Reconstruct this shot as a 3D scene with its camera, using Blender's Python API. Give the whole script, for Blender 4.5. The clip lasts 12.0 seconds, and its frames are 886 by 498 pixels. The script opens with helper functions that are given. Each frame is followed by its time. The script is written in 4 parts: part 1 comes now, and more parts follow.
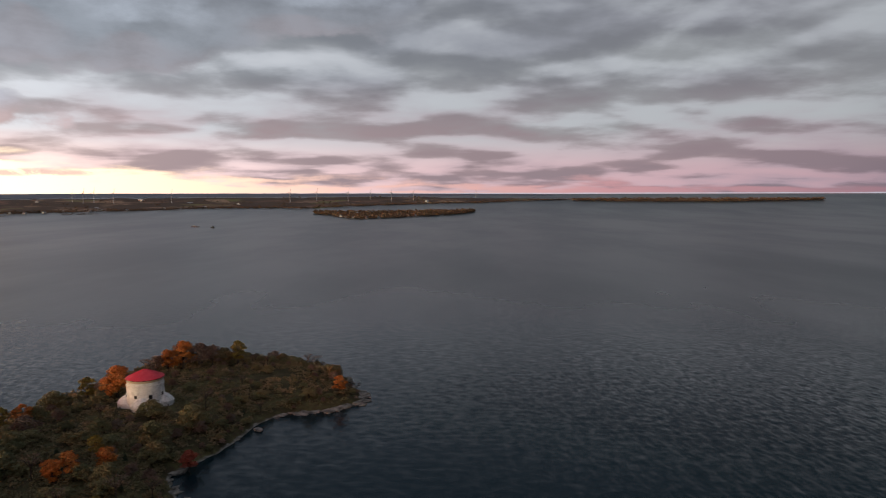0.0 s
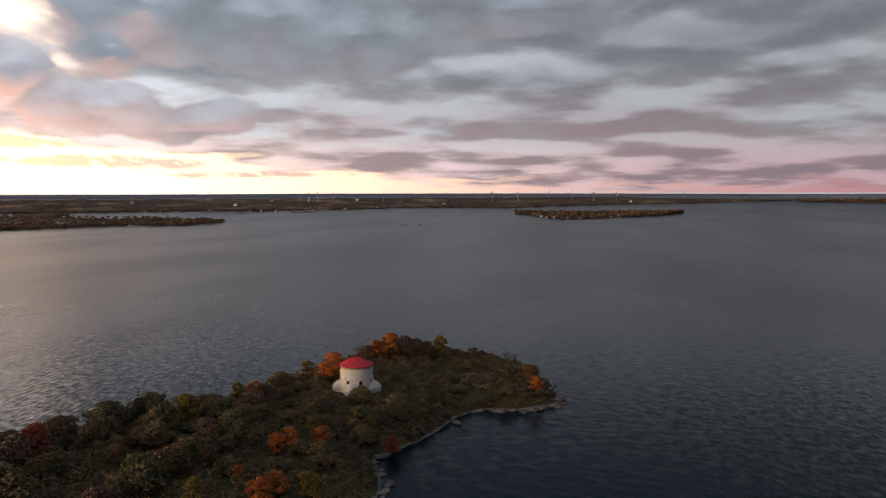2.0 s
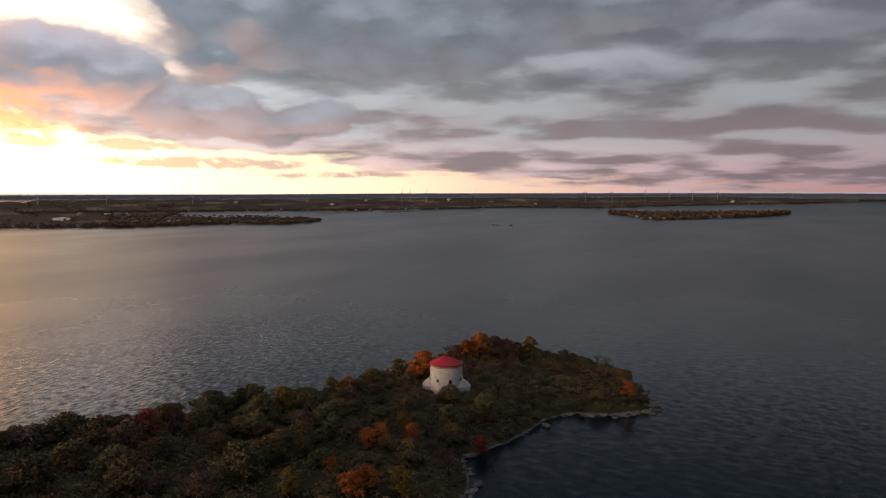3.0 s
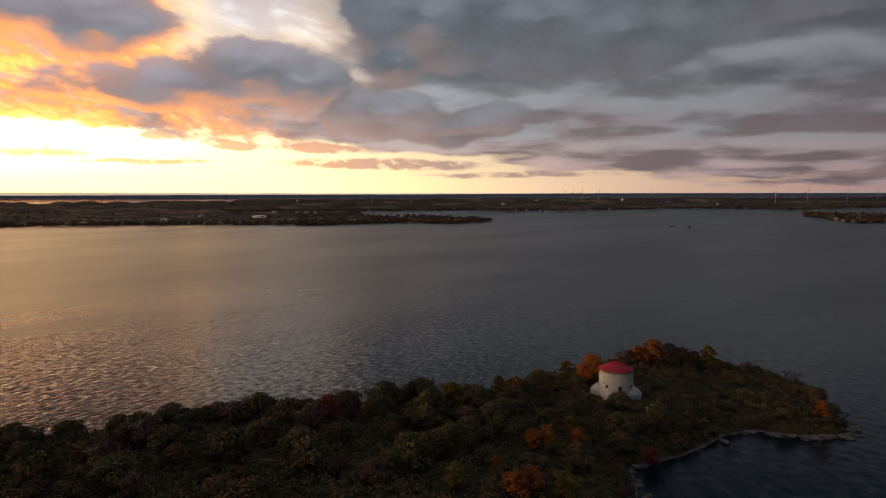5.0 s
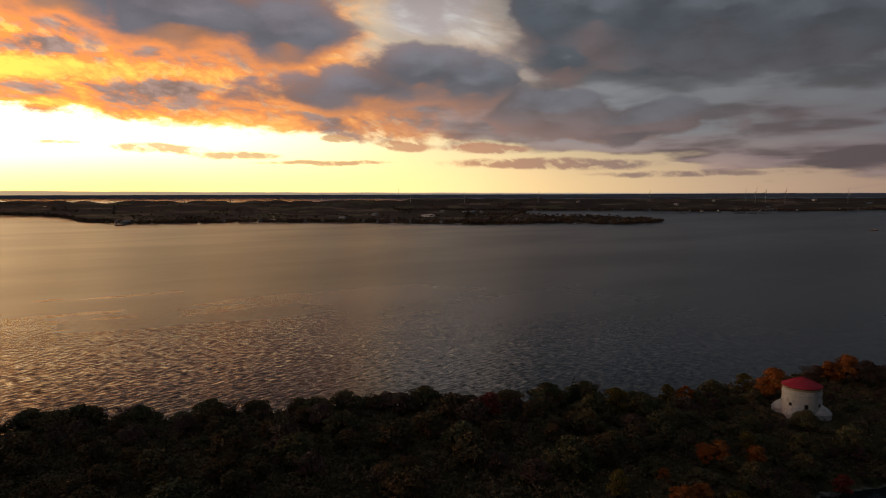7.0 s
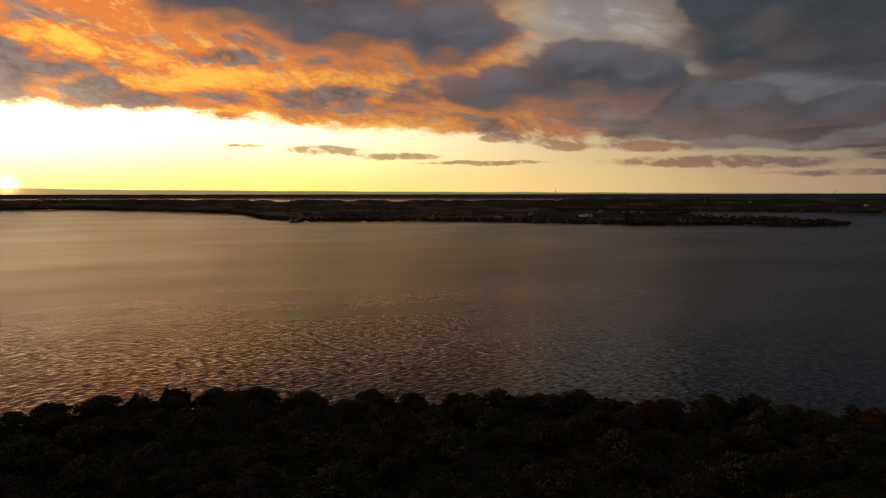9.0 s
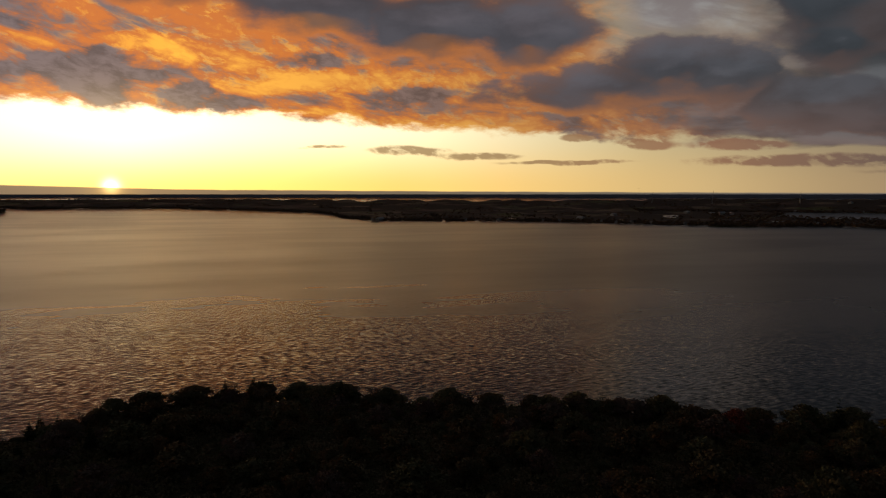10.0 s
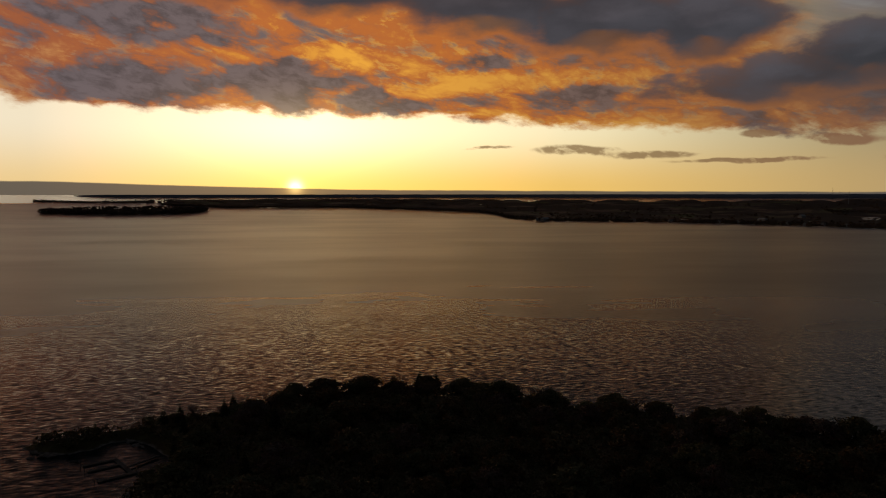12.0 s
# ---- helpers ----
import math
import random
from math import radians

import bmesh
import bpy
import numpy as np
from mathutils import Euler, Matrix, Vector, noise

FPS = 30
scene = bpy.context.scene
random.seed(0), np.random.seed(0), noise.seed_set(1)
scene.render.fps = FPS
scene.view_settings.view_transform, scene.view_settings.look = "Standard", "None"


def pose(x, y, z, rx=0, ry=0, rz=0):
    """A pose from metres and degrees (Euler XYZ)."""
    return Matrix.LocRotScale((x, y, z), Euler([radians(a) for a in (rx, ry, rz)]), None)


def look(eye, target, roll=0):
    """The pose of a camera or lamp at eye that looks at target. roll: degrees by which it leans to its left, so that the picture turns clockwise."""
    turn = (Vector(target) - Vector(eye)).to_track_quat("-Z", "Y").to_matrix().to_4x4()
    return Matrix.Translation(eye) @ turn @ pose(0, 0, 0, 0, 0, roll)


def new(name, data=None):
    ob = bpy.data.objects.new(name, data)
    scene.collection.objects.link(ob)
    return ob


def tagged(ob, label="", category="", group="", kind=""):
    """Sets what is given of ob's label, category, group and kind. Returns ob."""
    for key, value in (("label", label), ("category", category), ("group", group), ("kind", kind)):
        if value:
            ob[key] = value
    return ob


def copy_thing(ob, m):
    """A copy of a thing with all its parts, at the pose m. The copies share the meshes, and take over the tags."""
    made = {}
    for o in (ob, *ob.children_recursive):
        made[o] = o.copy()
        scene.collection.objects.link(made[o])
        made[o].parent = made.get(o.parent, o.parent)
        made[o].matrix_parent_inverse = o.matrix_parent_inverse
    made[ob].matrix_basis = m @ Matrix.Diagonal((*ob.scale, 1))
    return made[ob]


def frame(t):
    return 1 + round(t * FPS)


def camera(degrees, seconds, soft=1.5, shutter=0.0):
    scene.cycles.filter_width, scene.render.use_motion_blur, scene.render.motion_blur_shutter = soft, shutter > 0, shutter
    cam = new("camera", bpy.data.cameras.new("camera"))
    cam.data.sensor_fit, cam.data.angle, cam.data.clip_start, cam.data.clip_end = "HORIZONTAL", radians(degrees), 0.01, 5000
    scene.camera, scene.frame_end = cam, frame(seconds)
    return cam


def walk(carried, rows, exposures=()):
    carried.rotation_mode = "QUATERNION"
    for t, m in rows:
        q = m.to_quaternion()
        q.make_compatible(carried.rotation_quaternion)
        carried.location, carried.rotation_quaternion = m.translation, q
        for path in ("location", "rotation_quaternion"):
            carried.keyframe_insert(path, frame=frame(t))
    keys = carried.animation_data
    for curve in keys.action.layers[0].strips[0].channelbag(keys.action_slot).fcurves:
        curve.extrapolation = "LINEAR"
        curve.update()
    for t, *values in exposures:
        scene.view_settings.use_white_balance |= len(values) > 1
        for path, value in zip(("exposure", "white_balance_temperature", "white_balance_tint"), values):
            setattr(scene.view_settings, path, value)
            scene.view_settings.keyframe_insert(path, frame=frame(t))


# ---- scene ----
cam = camera(64.8, 12.0, soft=1.0, shutter=0.3)
PATH = [
    (0.0, 0.00, 0.00, 100.00, 0.68, -4.54, 0.14),
    (0.5, 0.10, 0.03, 100.13, 4.75, -4.53, 0.12),
    (1.0, 0.18, 0.06, 100.24, 8.88, -4.53, 0.12),
    (1.5, 0.26, 0.10, 100.35, 12.96, -4.52, 0.12),
    (2.0, 0.33, 0.13, 100.45, 17.05, -4.51, 0.13),
    (2.5, 0.38, 0.17, 100.55, 21.04, -4.51, 0.14),
    (3.0, 0.43, 0.21, 100.63, 24.52, -4.51, 0.14),
    (5.0, 0.56, 0.36, 100.90, 38.44, -4.49, 0.13),
    (5.5, 0.57, 0.39, 100.95, 41.83, -4.48, 0.13),
    (6.0, 0.58, 0.41, 100.99, 45.23, -4.48, 0.12),
    (6.5, 0.59, 0.43, 101.03, 48.65, -4.48, 0.10),
    (7.0, 0.59, 0.44, 101.06, 51.96, -4.49, 0.08),
    (9.0, 0.58, 0.40, 101.12, 64.73, -4.51, 0.02),
    (9.5, 0.57, 0.36, 101.13, 67.96, -4.51, -0.01),
    (10.0, 0.56, 0.31, 101.13, 71.25, -4.51, -0.02),
    (10.5, 0.56, 0.25, 101.13, 74.63, -4.53, -0.01),
    (11.0, 0.55, 0.17, 101.12, 77.99, -4.52, 0.00),
    (11.5, 0.55, 0.08, 101.11, 81.36, -4.51, 0.02),
    (12.0, 0.54, -0.03, 101.09, 84.70, -4.51, 0.03),
]
EXPOSURES = [(0, 0.05), (1.5, -0.04), (2.5, -0.27), (3.2, -0.52), (5.0, -1.15), (6.0, -1.50), (7.0, -1.88), (9.0, -2.62), (10.5, -3.08), (12, -3.40)]
walk(cam, [(t, pose(x, y, z, 90 + p, r, w)) for t, x, y, z, w, p, r in PATH], EXPOSURES)

# ---- light: a sunset under broken cloud ----
SUN_AZ, SUN_EL = 96.6, 0.5  # degrees, azimuth counted to the left from +y


class Nodes:
    """A short way to wire shader nodes."""

    def __init__(self, tree):
        self.tree = tree
        tree.nodes.clear()

    def add(self, kind):
        return self.tree.nodes.new(kind)

    def put(self, socket, value):
        if isinstance(value, bpy.types.NodeSocket):
            self.tree.links.new(value, socket)
        elif value is not None:
            if isinstance(value, tuple) and len(value) == 3 and socket.type == "RGBA":
                value = (*value, 1)
            socket.default_value = value

    def math(self, op, a, b=None, c=None, clamp=False):
        node = self.add("ShaderNodeMath")
        node.operation, node.use_clamp = op, clamp
        for socket, value in zip(node.inputs, (a, b, c)):
            self.put(socket, value)
        return node.outputs[0]

    def vec(self, x, y, z=0.0):
        node = self.add("ShaderNodeCombineXYZ")
        for socket, value in zip(node.inputs, (x, y, z)):
            self.put(socket, value)
        return node.outputs[0]

    def noise(self, vector, scale, detail=4.0, rough=0.5, warp=0.0):
        node = self.add("ShaderNodeTexNoise")
        self.put(node.inputs["Vector"], vector)
        for key, value in (("Scale", scale), ("Detail", detail), ("Roughness", rough), ("Distortion", warp)):
            node.inputs[key].default_value = value
        return node.outputs["Fac"]

    def ramp(self, fac, stops, mode="LINEAR"):
        node = self.add("ShaderNodeValToRGB")
        node.color_ramp.interpolation = mode
        els = node.color_ramp.elements
        while len(els) < len(stops):
            els.new(0.5)
        for el, (at, colour) in zip(els, stops):
            el.position = at
            el.color = (*colour, 1) if isinstance(colour, tuple) else (colour, colour, colour, 1)
        self.put(node.inputs[0], fac)
        return node.outputs[0]

    def mix(self, fac, a, b, kind="MIX"):
        node = self.add("ShaderNodeMix")
        node.data_type, node.blend_type = "RGBA", kind
        for socket, value in ((node.inputs[0], fac), (node.inputs[6], a), (node.inputs[7], b)):
            self.put(socket, value)
        return node.outputs[2]

    def step(self, value, low, high, out0=0.0, out1=1.0):
        node = self.add("ShaderNodeMapRange")
        node.interpolation_type = "SMOOTHSTEP"
        for socket, v in zip(node.inputs, (value, low, high, out0, out1)):
            self.put(socket, v)
        return node.outputs[0]


world = bpy.data.worlds.new("sunset_sky")
scene.world = world
world.use_nodes = True
W = Nodes(world.node_tree)
direction = W.add("ShaderNodeTexCoord").outputs["Generated"]
split = W.add("ShaderNodeSeparateXYZ")
W.put(split.inputs[0], direction)
dx, dy, dz = split.outputs
up = W.math("ABSOLUTE", dz)
el = W.math("MULTIPLY", W.math("ARCSINE", up), 57.2958)
az = W.math("MULTIPLY", W.math("ARCTAN2", W.math("MULTIPLY", dx, -1.0), dy), 57.2958)
# the cloud deck, seen in perspective
def deck_at(lift=0.0, soft=0.12):
    flat = W.math("ADD", up, soft + lift)
    return W.vec(W.math("DIVIDE", dx, flat), W.math("DIVIDE", dy, flat))


def vector_madd(a, b, c):
    node = W.add("ShaderNodeVectorMath")
    node.operation = "MULTIPLY_ADD"
    for socket, value in zip(node.inputs, (a, b, c)):
        W.put(socket, value)
    return node.outputs[0]


def length_of(a):
    node = W.add("ShaderNodeVectorMath")
    node.operation = "LENGTH"
    W.put(node.inputs[0], a)
    return node.outputs["Value"]


def noise_vector(at, scale, detail, rough=0.5):
    node = W.add("ShaderNodeTexNoise")
    W.put(node.inputs["Vector"], at)
    for key, value in (("Scale", scale), ("Detail", detail), ("Roughness", rough)):
        node.inputs[key].default_value = value
    return node.outputs["Color"]


az01 = W.math("MULTIPLY_ADD", az, 1 / 150, 35 / 150, clamp=True)  # -35 to 115 degrees


def along(stops):
    """A value or colour that changes along the azimuth."""
    return W.ramp(az01, [(min(max((a + 35) / 150, 0), 1), v) for a, v in stops])


degrees_at = W.vec(az, el)
stir = noise_vector(W.vec(W.math("MULTIPLY", az, 0.16), W.math("MULTIPLY", el, 0.30), 3.0), 1.0, 5.0, 0.55)
stirred = vector_madd(stir, (9.0, 4.4, 0.0), (-4.5, -2.2, 0.0))
warped = W.add("ShaderNodeVectorMath")
W.put(warped.inputs[0], degrees_at)
W.put(warped.inputs[1], stirred)
warped = warped.outputs[0]
part_warped = W.add("ShaderNodeSeparateXYZ")
W.put(part_warped.inputs[0], warped)
az_w = part_warped.outputs[0]
fray_b = W.math("SUBTRACT", W.noise(W.vec(W.math("MULTIPLY", az, 0.30), W.math("MULTIPLY", el, 0.62), 9.0), 1.0, 6.0, 0.6), 0.5)


def blob(total, spec, at):
    """A soft patch: azimuth, elevation, half width, half height in degrees, weight."""
    a0, e0, wa, we, k = spec
    d = length_of(vector_madd(at, (1 / wa, 1 / we, 0.0), (-a0 / wa, -e0 / we, 0.0)))
    return W.math("MULTIPLY_ADD", W.step(d, 1.35, 0.3), k, total)


def heap(at, lumps):
    """How deep inside a heap of rounded lumps, in degrees."""
    total = -4.0
    for a0, e0, wa, we in lumps:
        d = length_of(vector_madd(at, (1 / wa, 1 / we, 0.0), (-a0 / wa, -e0 / we, 0.0)))
        total = W.math("SMOOTH_MAX", total, W.math("MULTIPLY_ADD", d, -we, we), 1.1)
    return total


# colours along the azimuth: clear sky low and high, lit cloud, dense cloud
west = along([(-35, 0.30), (0, 0.36), (42, 0.46), (55, 0.58), (72, 0.82), (95, 0.92), (115, 0.86)])
west = W.math("MULTIPLY", west, 2.4)
clear_low = along([(-35, (0.090, 0.052, 0.064)), (-12, (0.140, 0.074, 0.080)), (8, (0.20, 0.125, 0.11)), (30, (0.33, 0.23, 0.15)), (50, (0.50, 0.35, 0.16)),
                   (75, (0.60, 0.38, 0.10)), (96, (0.92, 0.56, 0.12)), (115, (0.56, 0.40, 0.18))])
clear_high = along([(-35, (0.10, 0.105, 0.115)), (15, (0.12, 0.12, 0.125)), (40, (0.24, 0.20, 0.14)), (55, (0.40, 0.33, 0.19)),
                    (75, (0.66, 0.57, 0.36)), (96, (1.1, 0.82, 0.48)), (115, (0.60, 0.52, 0.38))])
clear = W.mix(1.0, W.mix(W.step(el, 0.3, 5.5), clear_low, clear_high), west, "MULTIPLY")
underlit = along([(-35, 0.0), (36, 0.05), (50, 0.5), (64, 0.95), (115, 1.0)])
rift = W.math("MINIMUM", blob(blob(0.0, (52.5, 15.0, 7.5, 5.0, 1.0), warped), (45.8, 9.6, 3.2, 1.8, 0.4), warped), 1.0)  # a bright rift between the banks

# high broken cloud, lit from below by the low sun
slant = W.math("MULTIPLY_ADD", az, -0.17, el)
ragged = W.noise(W.vec(W.math("MULTIPLY", az, 0.11), W.math("MULTIPLY", slant, 0.34), 20.0), 1.0, 6.0, 0.56, 0.5)
flecks = W.noise(W.vec(W.math("MULTIPLY", az, 0.50), W.math("MULTIPLY", slant, 1.0), 31.0), 1.0, 6.0, 0.64, 0.3)
thick = W.math("ADD", W.math("MULTIPLY", ragged, 0.68), W.math("MULTIPLY", flecks, 0.32))
ALTO_PATCHES = [
    (82.0, 10.2, 4.0, 0.9, 0.15), (89.9, 7.5, 4.2, 0.8, 0.17), (98.5, 9.0, 4.0, 1.3, 0.13), (75.4, 7.6, 4.5, 0.8, 0.12), (108.0, 8.2, 7.5, 1.5, 0.17),
    (107.0, 12.6, 7.0, 1.2, 0.10), (66.0, 6.2, 5.0, 0.7, 0.05), (94.0, 10.9, 6.0, 0.8, -0.10), (85.0, 8.8, 5.0, 0.8, -0.08), (72.0, 9.2, 6.0, 0.8, -0.05), (114.0, 6.6, 3.5, 0.8, -0.06)]
for spec in ALTO_PATCHES:
    thick = blob(thick, spec, warped)
blaze = along([(-35, (0.10, 0.08, 0.09)), (45, (0.26, 0.16, 0.10)), (58, (0.50, 0.25, 0.09)), (72, (0.78, 0.36, 0.065)), (92, (1.15, 0.52, 0.065)), (104, (0.92, 0.35, 0.05)), (115, (0.70, 0.32, 0.12))])
ember = along([(-35, (0.09, 0.07, 0.08)), (45, (0.18, 0.105, 0.085)), (60, (0.40, 0.15, 0.05)), (80, (0.64, 0.19, 0.040)), (100, (0.68, 0.20, 0.050)), (115, (0.46, 0.14, 0.06))])
ash = along([(-35, (0.06, 0.05, 0.06)), (45, (0.085, 0.072, 0.076)), (68, (0.17, 0.105, 0.085)), (90, (0.185, 0.132, 0.120)), (115, (0.155, 0.122, 0.130))])
alto = W.mix(W.step(W.math("MULTIPLY_ADD", W.step(el, 8.0, 13.0), 0.05, thick), 0.36, 0.49), blaze, ember)
alto = W.mix(W.step(flecks, 0.50, 0.62, 0.0, 0.75), alto, blaze)
ash = W.mix(1.0, ash, W.step(flecks, 0.36, 0.62, 0.78, 1.3), "MULTIPLY")
alto = W.mix(W.step(thick, 0.455, 0.585), alto, ash)
alto_base = W.math("MULTIPLY", along([(-35, 0.30), (45, 0.40), (62, 0.44), (71, 0.47), (80, 0.56), (88, 0.60), (115, 0.62)]), 10.0)
over_base = W.math("SUBTRACT", W.math("MULTIPLY_ADD", fray_b, 2.6, el), alto_base)
alto_on = W.math("MULTIPLY", W.step(W.math("MULTIPLY_ADD", W.math("SUBTRACT", thick, 0.48), 3.0, over_base), -0.1, 0.75), W.math("SUBTRACT", 1.0, rift))
sky = W.mix(alto_on, W.mix(rift, clear, W.mix(W.step(ragged, 0.36, 0.60), (0.34, 0.335, 0.325), (0.22, 0.19, 0.185))), alto)

# the grey deck over the open lake: long soft rolls
deck = deck_at()


def rolls(at):
    puff = W.add("ShaderNodeTexVoronoi")
    puff.feature, puff.voronoi_dimensions = "SMOOTH_F1", "2D"
    W.put(puff.inputs["Vector"], vector_madd(noise_vector(at, 1.3, 3.0), (0.8, 0.8, 0.0), at))
    puff.inputs["Scale"].default_value, puff.inputs["Smoothness"].default_value = 1.7, 0.7
    rounded = W.math("MULTIPLY_ADD", puff.outputs["Distance"], -0.8, 0.80)
    wide = W.math("MULTIPLY", W.noise(at, 0.48, 2.5, 0.5, 0.25), 0.50)
    fine = W.math("MULTIPLY_ADD", W.noise(at, 1.55, 5.0, 0.5, 0.15), 0.34, wide)
    return W.math("MULTIPLY_ADD", rounded, 0.17, fine)


billow = rolls(deck)
relief = W.math("SUBTRACT", billow, rolls(deck_at(0.020)))  # over zero on the upper side of a roll
lit_low = along([(-35, (0.098, 0.066, 0.078)), (-5, (0.128, 0.088, 0.096)), (20, (0.165, 0.122, 0.12)), (40, (0.22, 0.14, 0.11)), (60, (0.30, 0.14, 0.07)), (115, (0.46, 0.20, 0.07))])
lit_high = along([(-35, (0.086, 0.091, 0.099)), (15, (0.086, 0.090, 0.098)), (40, (0.088, 0.091, 0.098)), (60, (0.16, 0.12, 0.11)), (115, (0.3, 0.2, 0.15))])
lit = W.mix(1.0, W.mix(W.step(el, 1.0, 5.5), lit_low, lit_high), west, "MULTIPLY")
dense_low = along([(-35, (0.054, 0.043, 0.053)), (20, (0.082, 0.064, 0.070)), (45, (0.105, 0.078, 0.076)), (60, (0.10, 0.066, 0.060)), (115, (0.10, 0.065, 0.055))])
dense_high = along([(-35, (0.042, 0.042, 0.049)), (20, (0.044, 0.048, 0.056)), (45, (0.041, 0.047, 0.056)), (60, (0.070, 0.068, 0.080)), (90, (0.072, 0.066, 0.077)), (115, (0.075, 0.066, 0.075))])
dense = W.mix(W.step(el, 4.0, 10.0), dense_low, dense_high)
DECK_PATCHES = [
    (30.0, 12.4, 9.0, 3.0, 0.10), (4.0, 12.6, 8.0, 1.5, 0.09), (-11.0, 12.4, 9.0, 1.6, 0.09), (25.0, 6.6, 8.0, 1.2, 0.05), (10.0, 8.4, 8.0, 0.9, 0.06), (-21.0, 8.4, 7.0, 1.1, 0.05),
    (21.5, 12.0, 4.0, 2.0, -0.10), (-19.0, 10.8, 6.0, 1.3, -0.10), (-4.0, 9.6, 7.0, 1.1, -0.08), (16.0, 5.0, 9.0, 0.6, -0.05), (-8.0, 5.4, 9.0, 0.6, -0.04)]
cover = billow
for spec in DECK_PATCHES:
    cover = blob(cover, spec, warped)
deck_col = W.mix(W.step(W.math("MULTIPLY_ADD", relief, -1.6, cover), 0.34, 0.64), lit, dense)
deck_col = W.mix(1.0, deck_col, W.step(relief, -0.05, 0.05, 0.80, 1.24), "MULTIPLY")
deck_base = W.math("MULTIPLY", along([(-35, 0.03), (8, 0.06), (22, 0.15), (34, 0.26), (48, 0.38), (56, 0.60), (62, 0.9), (115, 0.9)]), 10.0)
deck_over = W.math("MULTIPLY_ADD", W.math("SUBTRACT", billow, 0.5), 9.0, W.math("SUBTRACT", W.math("MULTIPLY_ADD", fray_b, 1.6, el), deck_base))
deck_on = W.math("MULTIPLY", W.step(deck_over, -0.5, 0.6), W.step(W.math("ADD", az_w, W.math("MULTIPLY", fray_b, 8.0)), 60.0, 43.0))
deck_on = W.math("MULTIPLY", deck_on, W.math("MULTIPLY_ADD", rift, -0.95, 1.0))
sky = W.mix(deck_on, sky, deck_col)

# thin scraps low over the horizon
SCRAPS = [
    (74.0, 3.45, 3.4, 0.42, 1.0), (68.5, 3.05, 4.2, 0.34, 1.0), (61.5, 2.5, 5.5, 0.20, 0.9), (60.2, 4.35, 1.3, 0.36, 1.0), (54.9, 3.9, 2.3, 0.55, 1.1),
    (48.2, 3.75, 4.0, 0.50, 1.1), (43.5, 2.45, 9.5, 0.58, 1.0), (81.0, 3.7, 3.0, 0.16, 0.7), (39.0, 4.6, 5.0, 0.6, 1.0), (33.0, 1.6, 9.0, 0.32, 0.7)]
ragged_at = vector_madd(stirred, (0.55, 0.26, 0.0), degrees_at)
scraps = 0.0
for spec in SCRAPS:
    scraps = blob(scraps, spec, ragged_at)
scraps = W.math("MULTIPLY", scraps, W.step(flecks, 0.34, 0.58, 0.45, 1.1))
scrap_col = along([(-35, (0.07, 0.06, 0.07)), (38, (0.14, 0.095, 0.085)), (52, (0.28, 0.13, 0.075)), (66, (0.34, 0.21, 0.10)), (90, (0.45, 0.30, 0.13)), (115, (0.4, 0.28, 0.15))])
sky = W.mix(W.step(scraps, 0.15, 0.8, 0.0, 0.88), sky, scrap_col)

# heavy cumulus banks in front, dark against the light, warm below
BANK_WEST = [(81, 14.6, 8.5, 2.1), (72, 13.4, 7.0, 2.6), (64.5, 12.6, 4.6, 2.6), (93, 15.4, 8.0, 1.5), (78, 17.5, 14, 2.5), (108, 15.6, 8.0, 1.3)]
BANK_MID = [(57.5, 8.5, 6.2, 1.35), (54.0, 9.6, 4.0, 1.9), (49.8, 9.0, 3.4, 2.0), (43.5, 6.6, 5.0, 1.5), (37.0, 5.7, 6.5, 1.2), (62.0, 7.6, 5.0, 0.7)]
BANK_NORTH = [(40.0, 14.2, 6.2, 4.4), (31.0, 13.6, 8.0, 4.2), (42.0, 10.8, 3.0, 2.0), (24.0, 12.6, 8.0, 3.4), (12.0, 14.5, 9.0, 2.0)]
puffs = W.add("ShaderNodeTexVoronoi")
puffs.feature, puffs.voronoi_dimensions = "SMOOTH_F1", "2D"
W.put(puffs.inputs["Vector"], vector_madd(stirred, (0.10, 0.16, 0.0), vector_madd(degrees_at, (0.26, 0.40, 0.0), (0.0, 0.0, 0.0))))
puffs.inputs["Scale"].default_value, puffs.inputs["Smoothness"].default_value = 1.0, 0.45
ruffle = W.math("MULTIPLY_ADD", puffs.outputs["Distance"], -1.1, 0.95)
ruffle = W.math("MULTIPLY_ADD", fray_b, 1.8, ruffle)
bank_at = vector_madd(stirred, (0.35, 0.30, 0.0), degrees_at)
bank_above = vector_madd(bank_at, (1.0, 1.0, 0.0), (0.0, 0.9, 0.0))
bank_low = along([(-35, (0.050, 0.047, 0.053)), (34, (0.047, 0.047, 0.054)), (48, (0.095, 0.066, 0.062)), (62, (0.17, 0.080, 0.050)), (85, (0.22, 0.105, 0.055)), (115, (0.20, 0.10, 0.06))])
bank_high = along([(-35, (0.085, 0.092, 0.105)), (36, (0.070, 0.078, 0.092)), (50, (0.100, 0.100, 0.116)), (62, (0.110, 0.098, 0.112)), (90, (0.105, 0.092, 0.105)), (115, (0.12, 0.10, 0.11))])
mass = 0.0
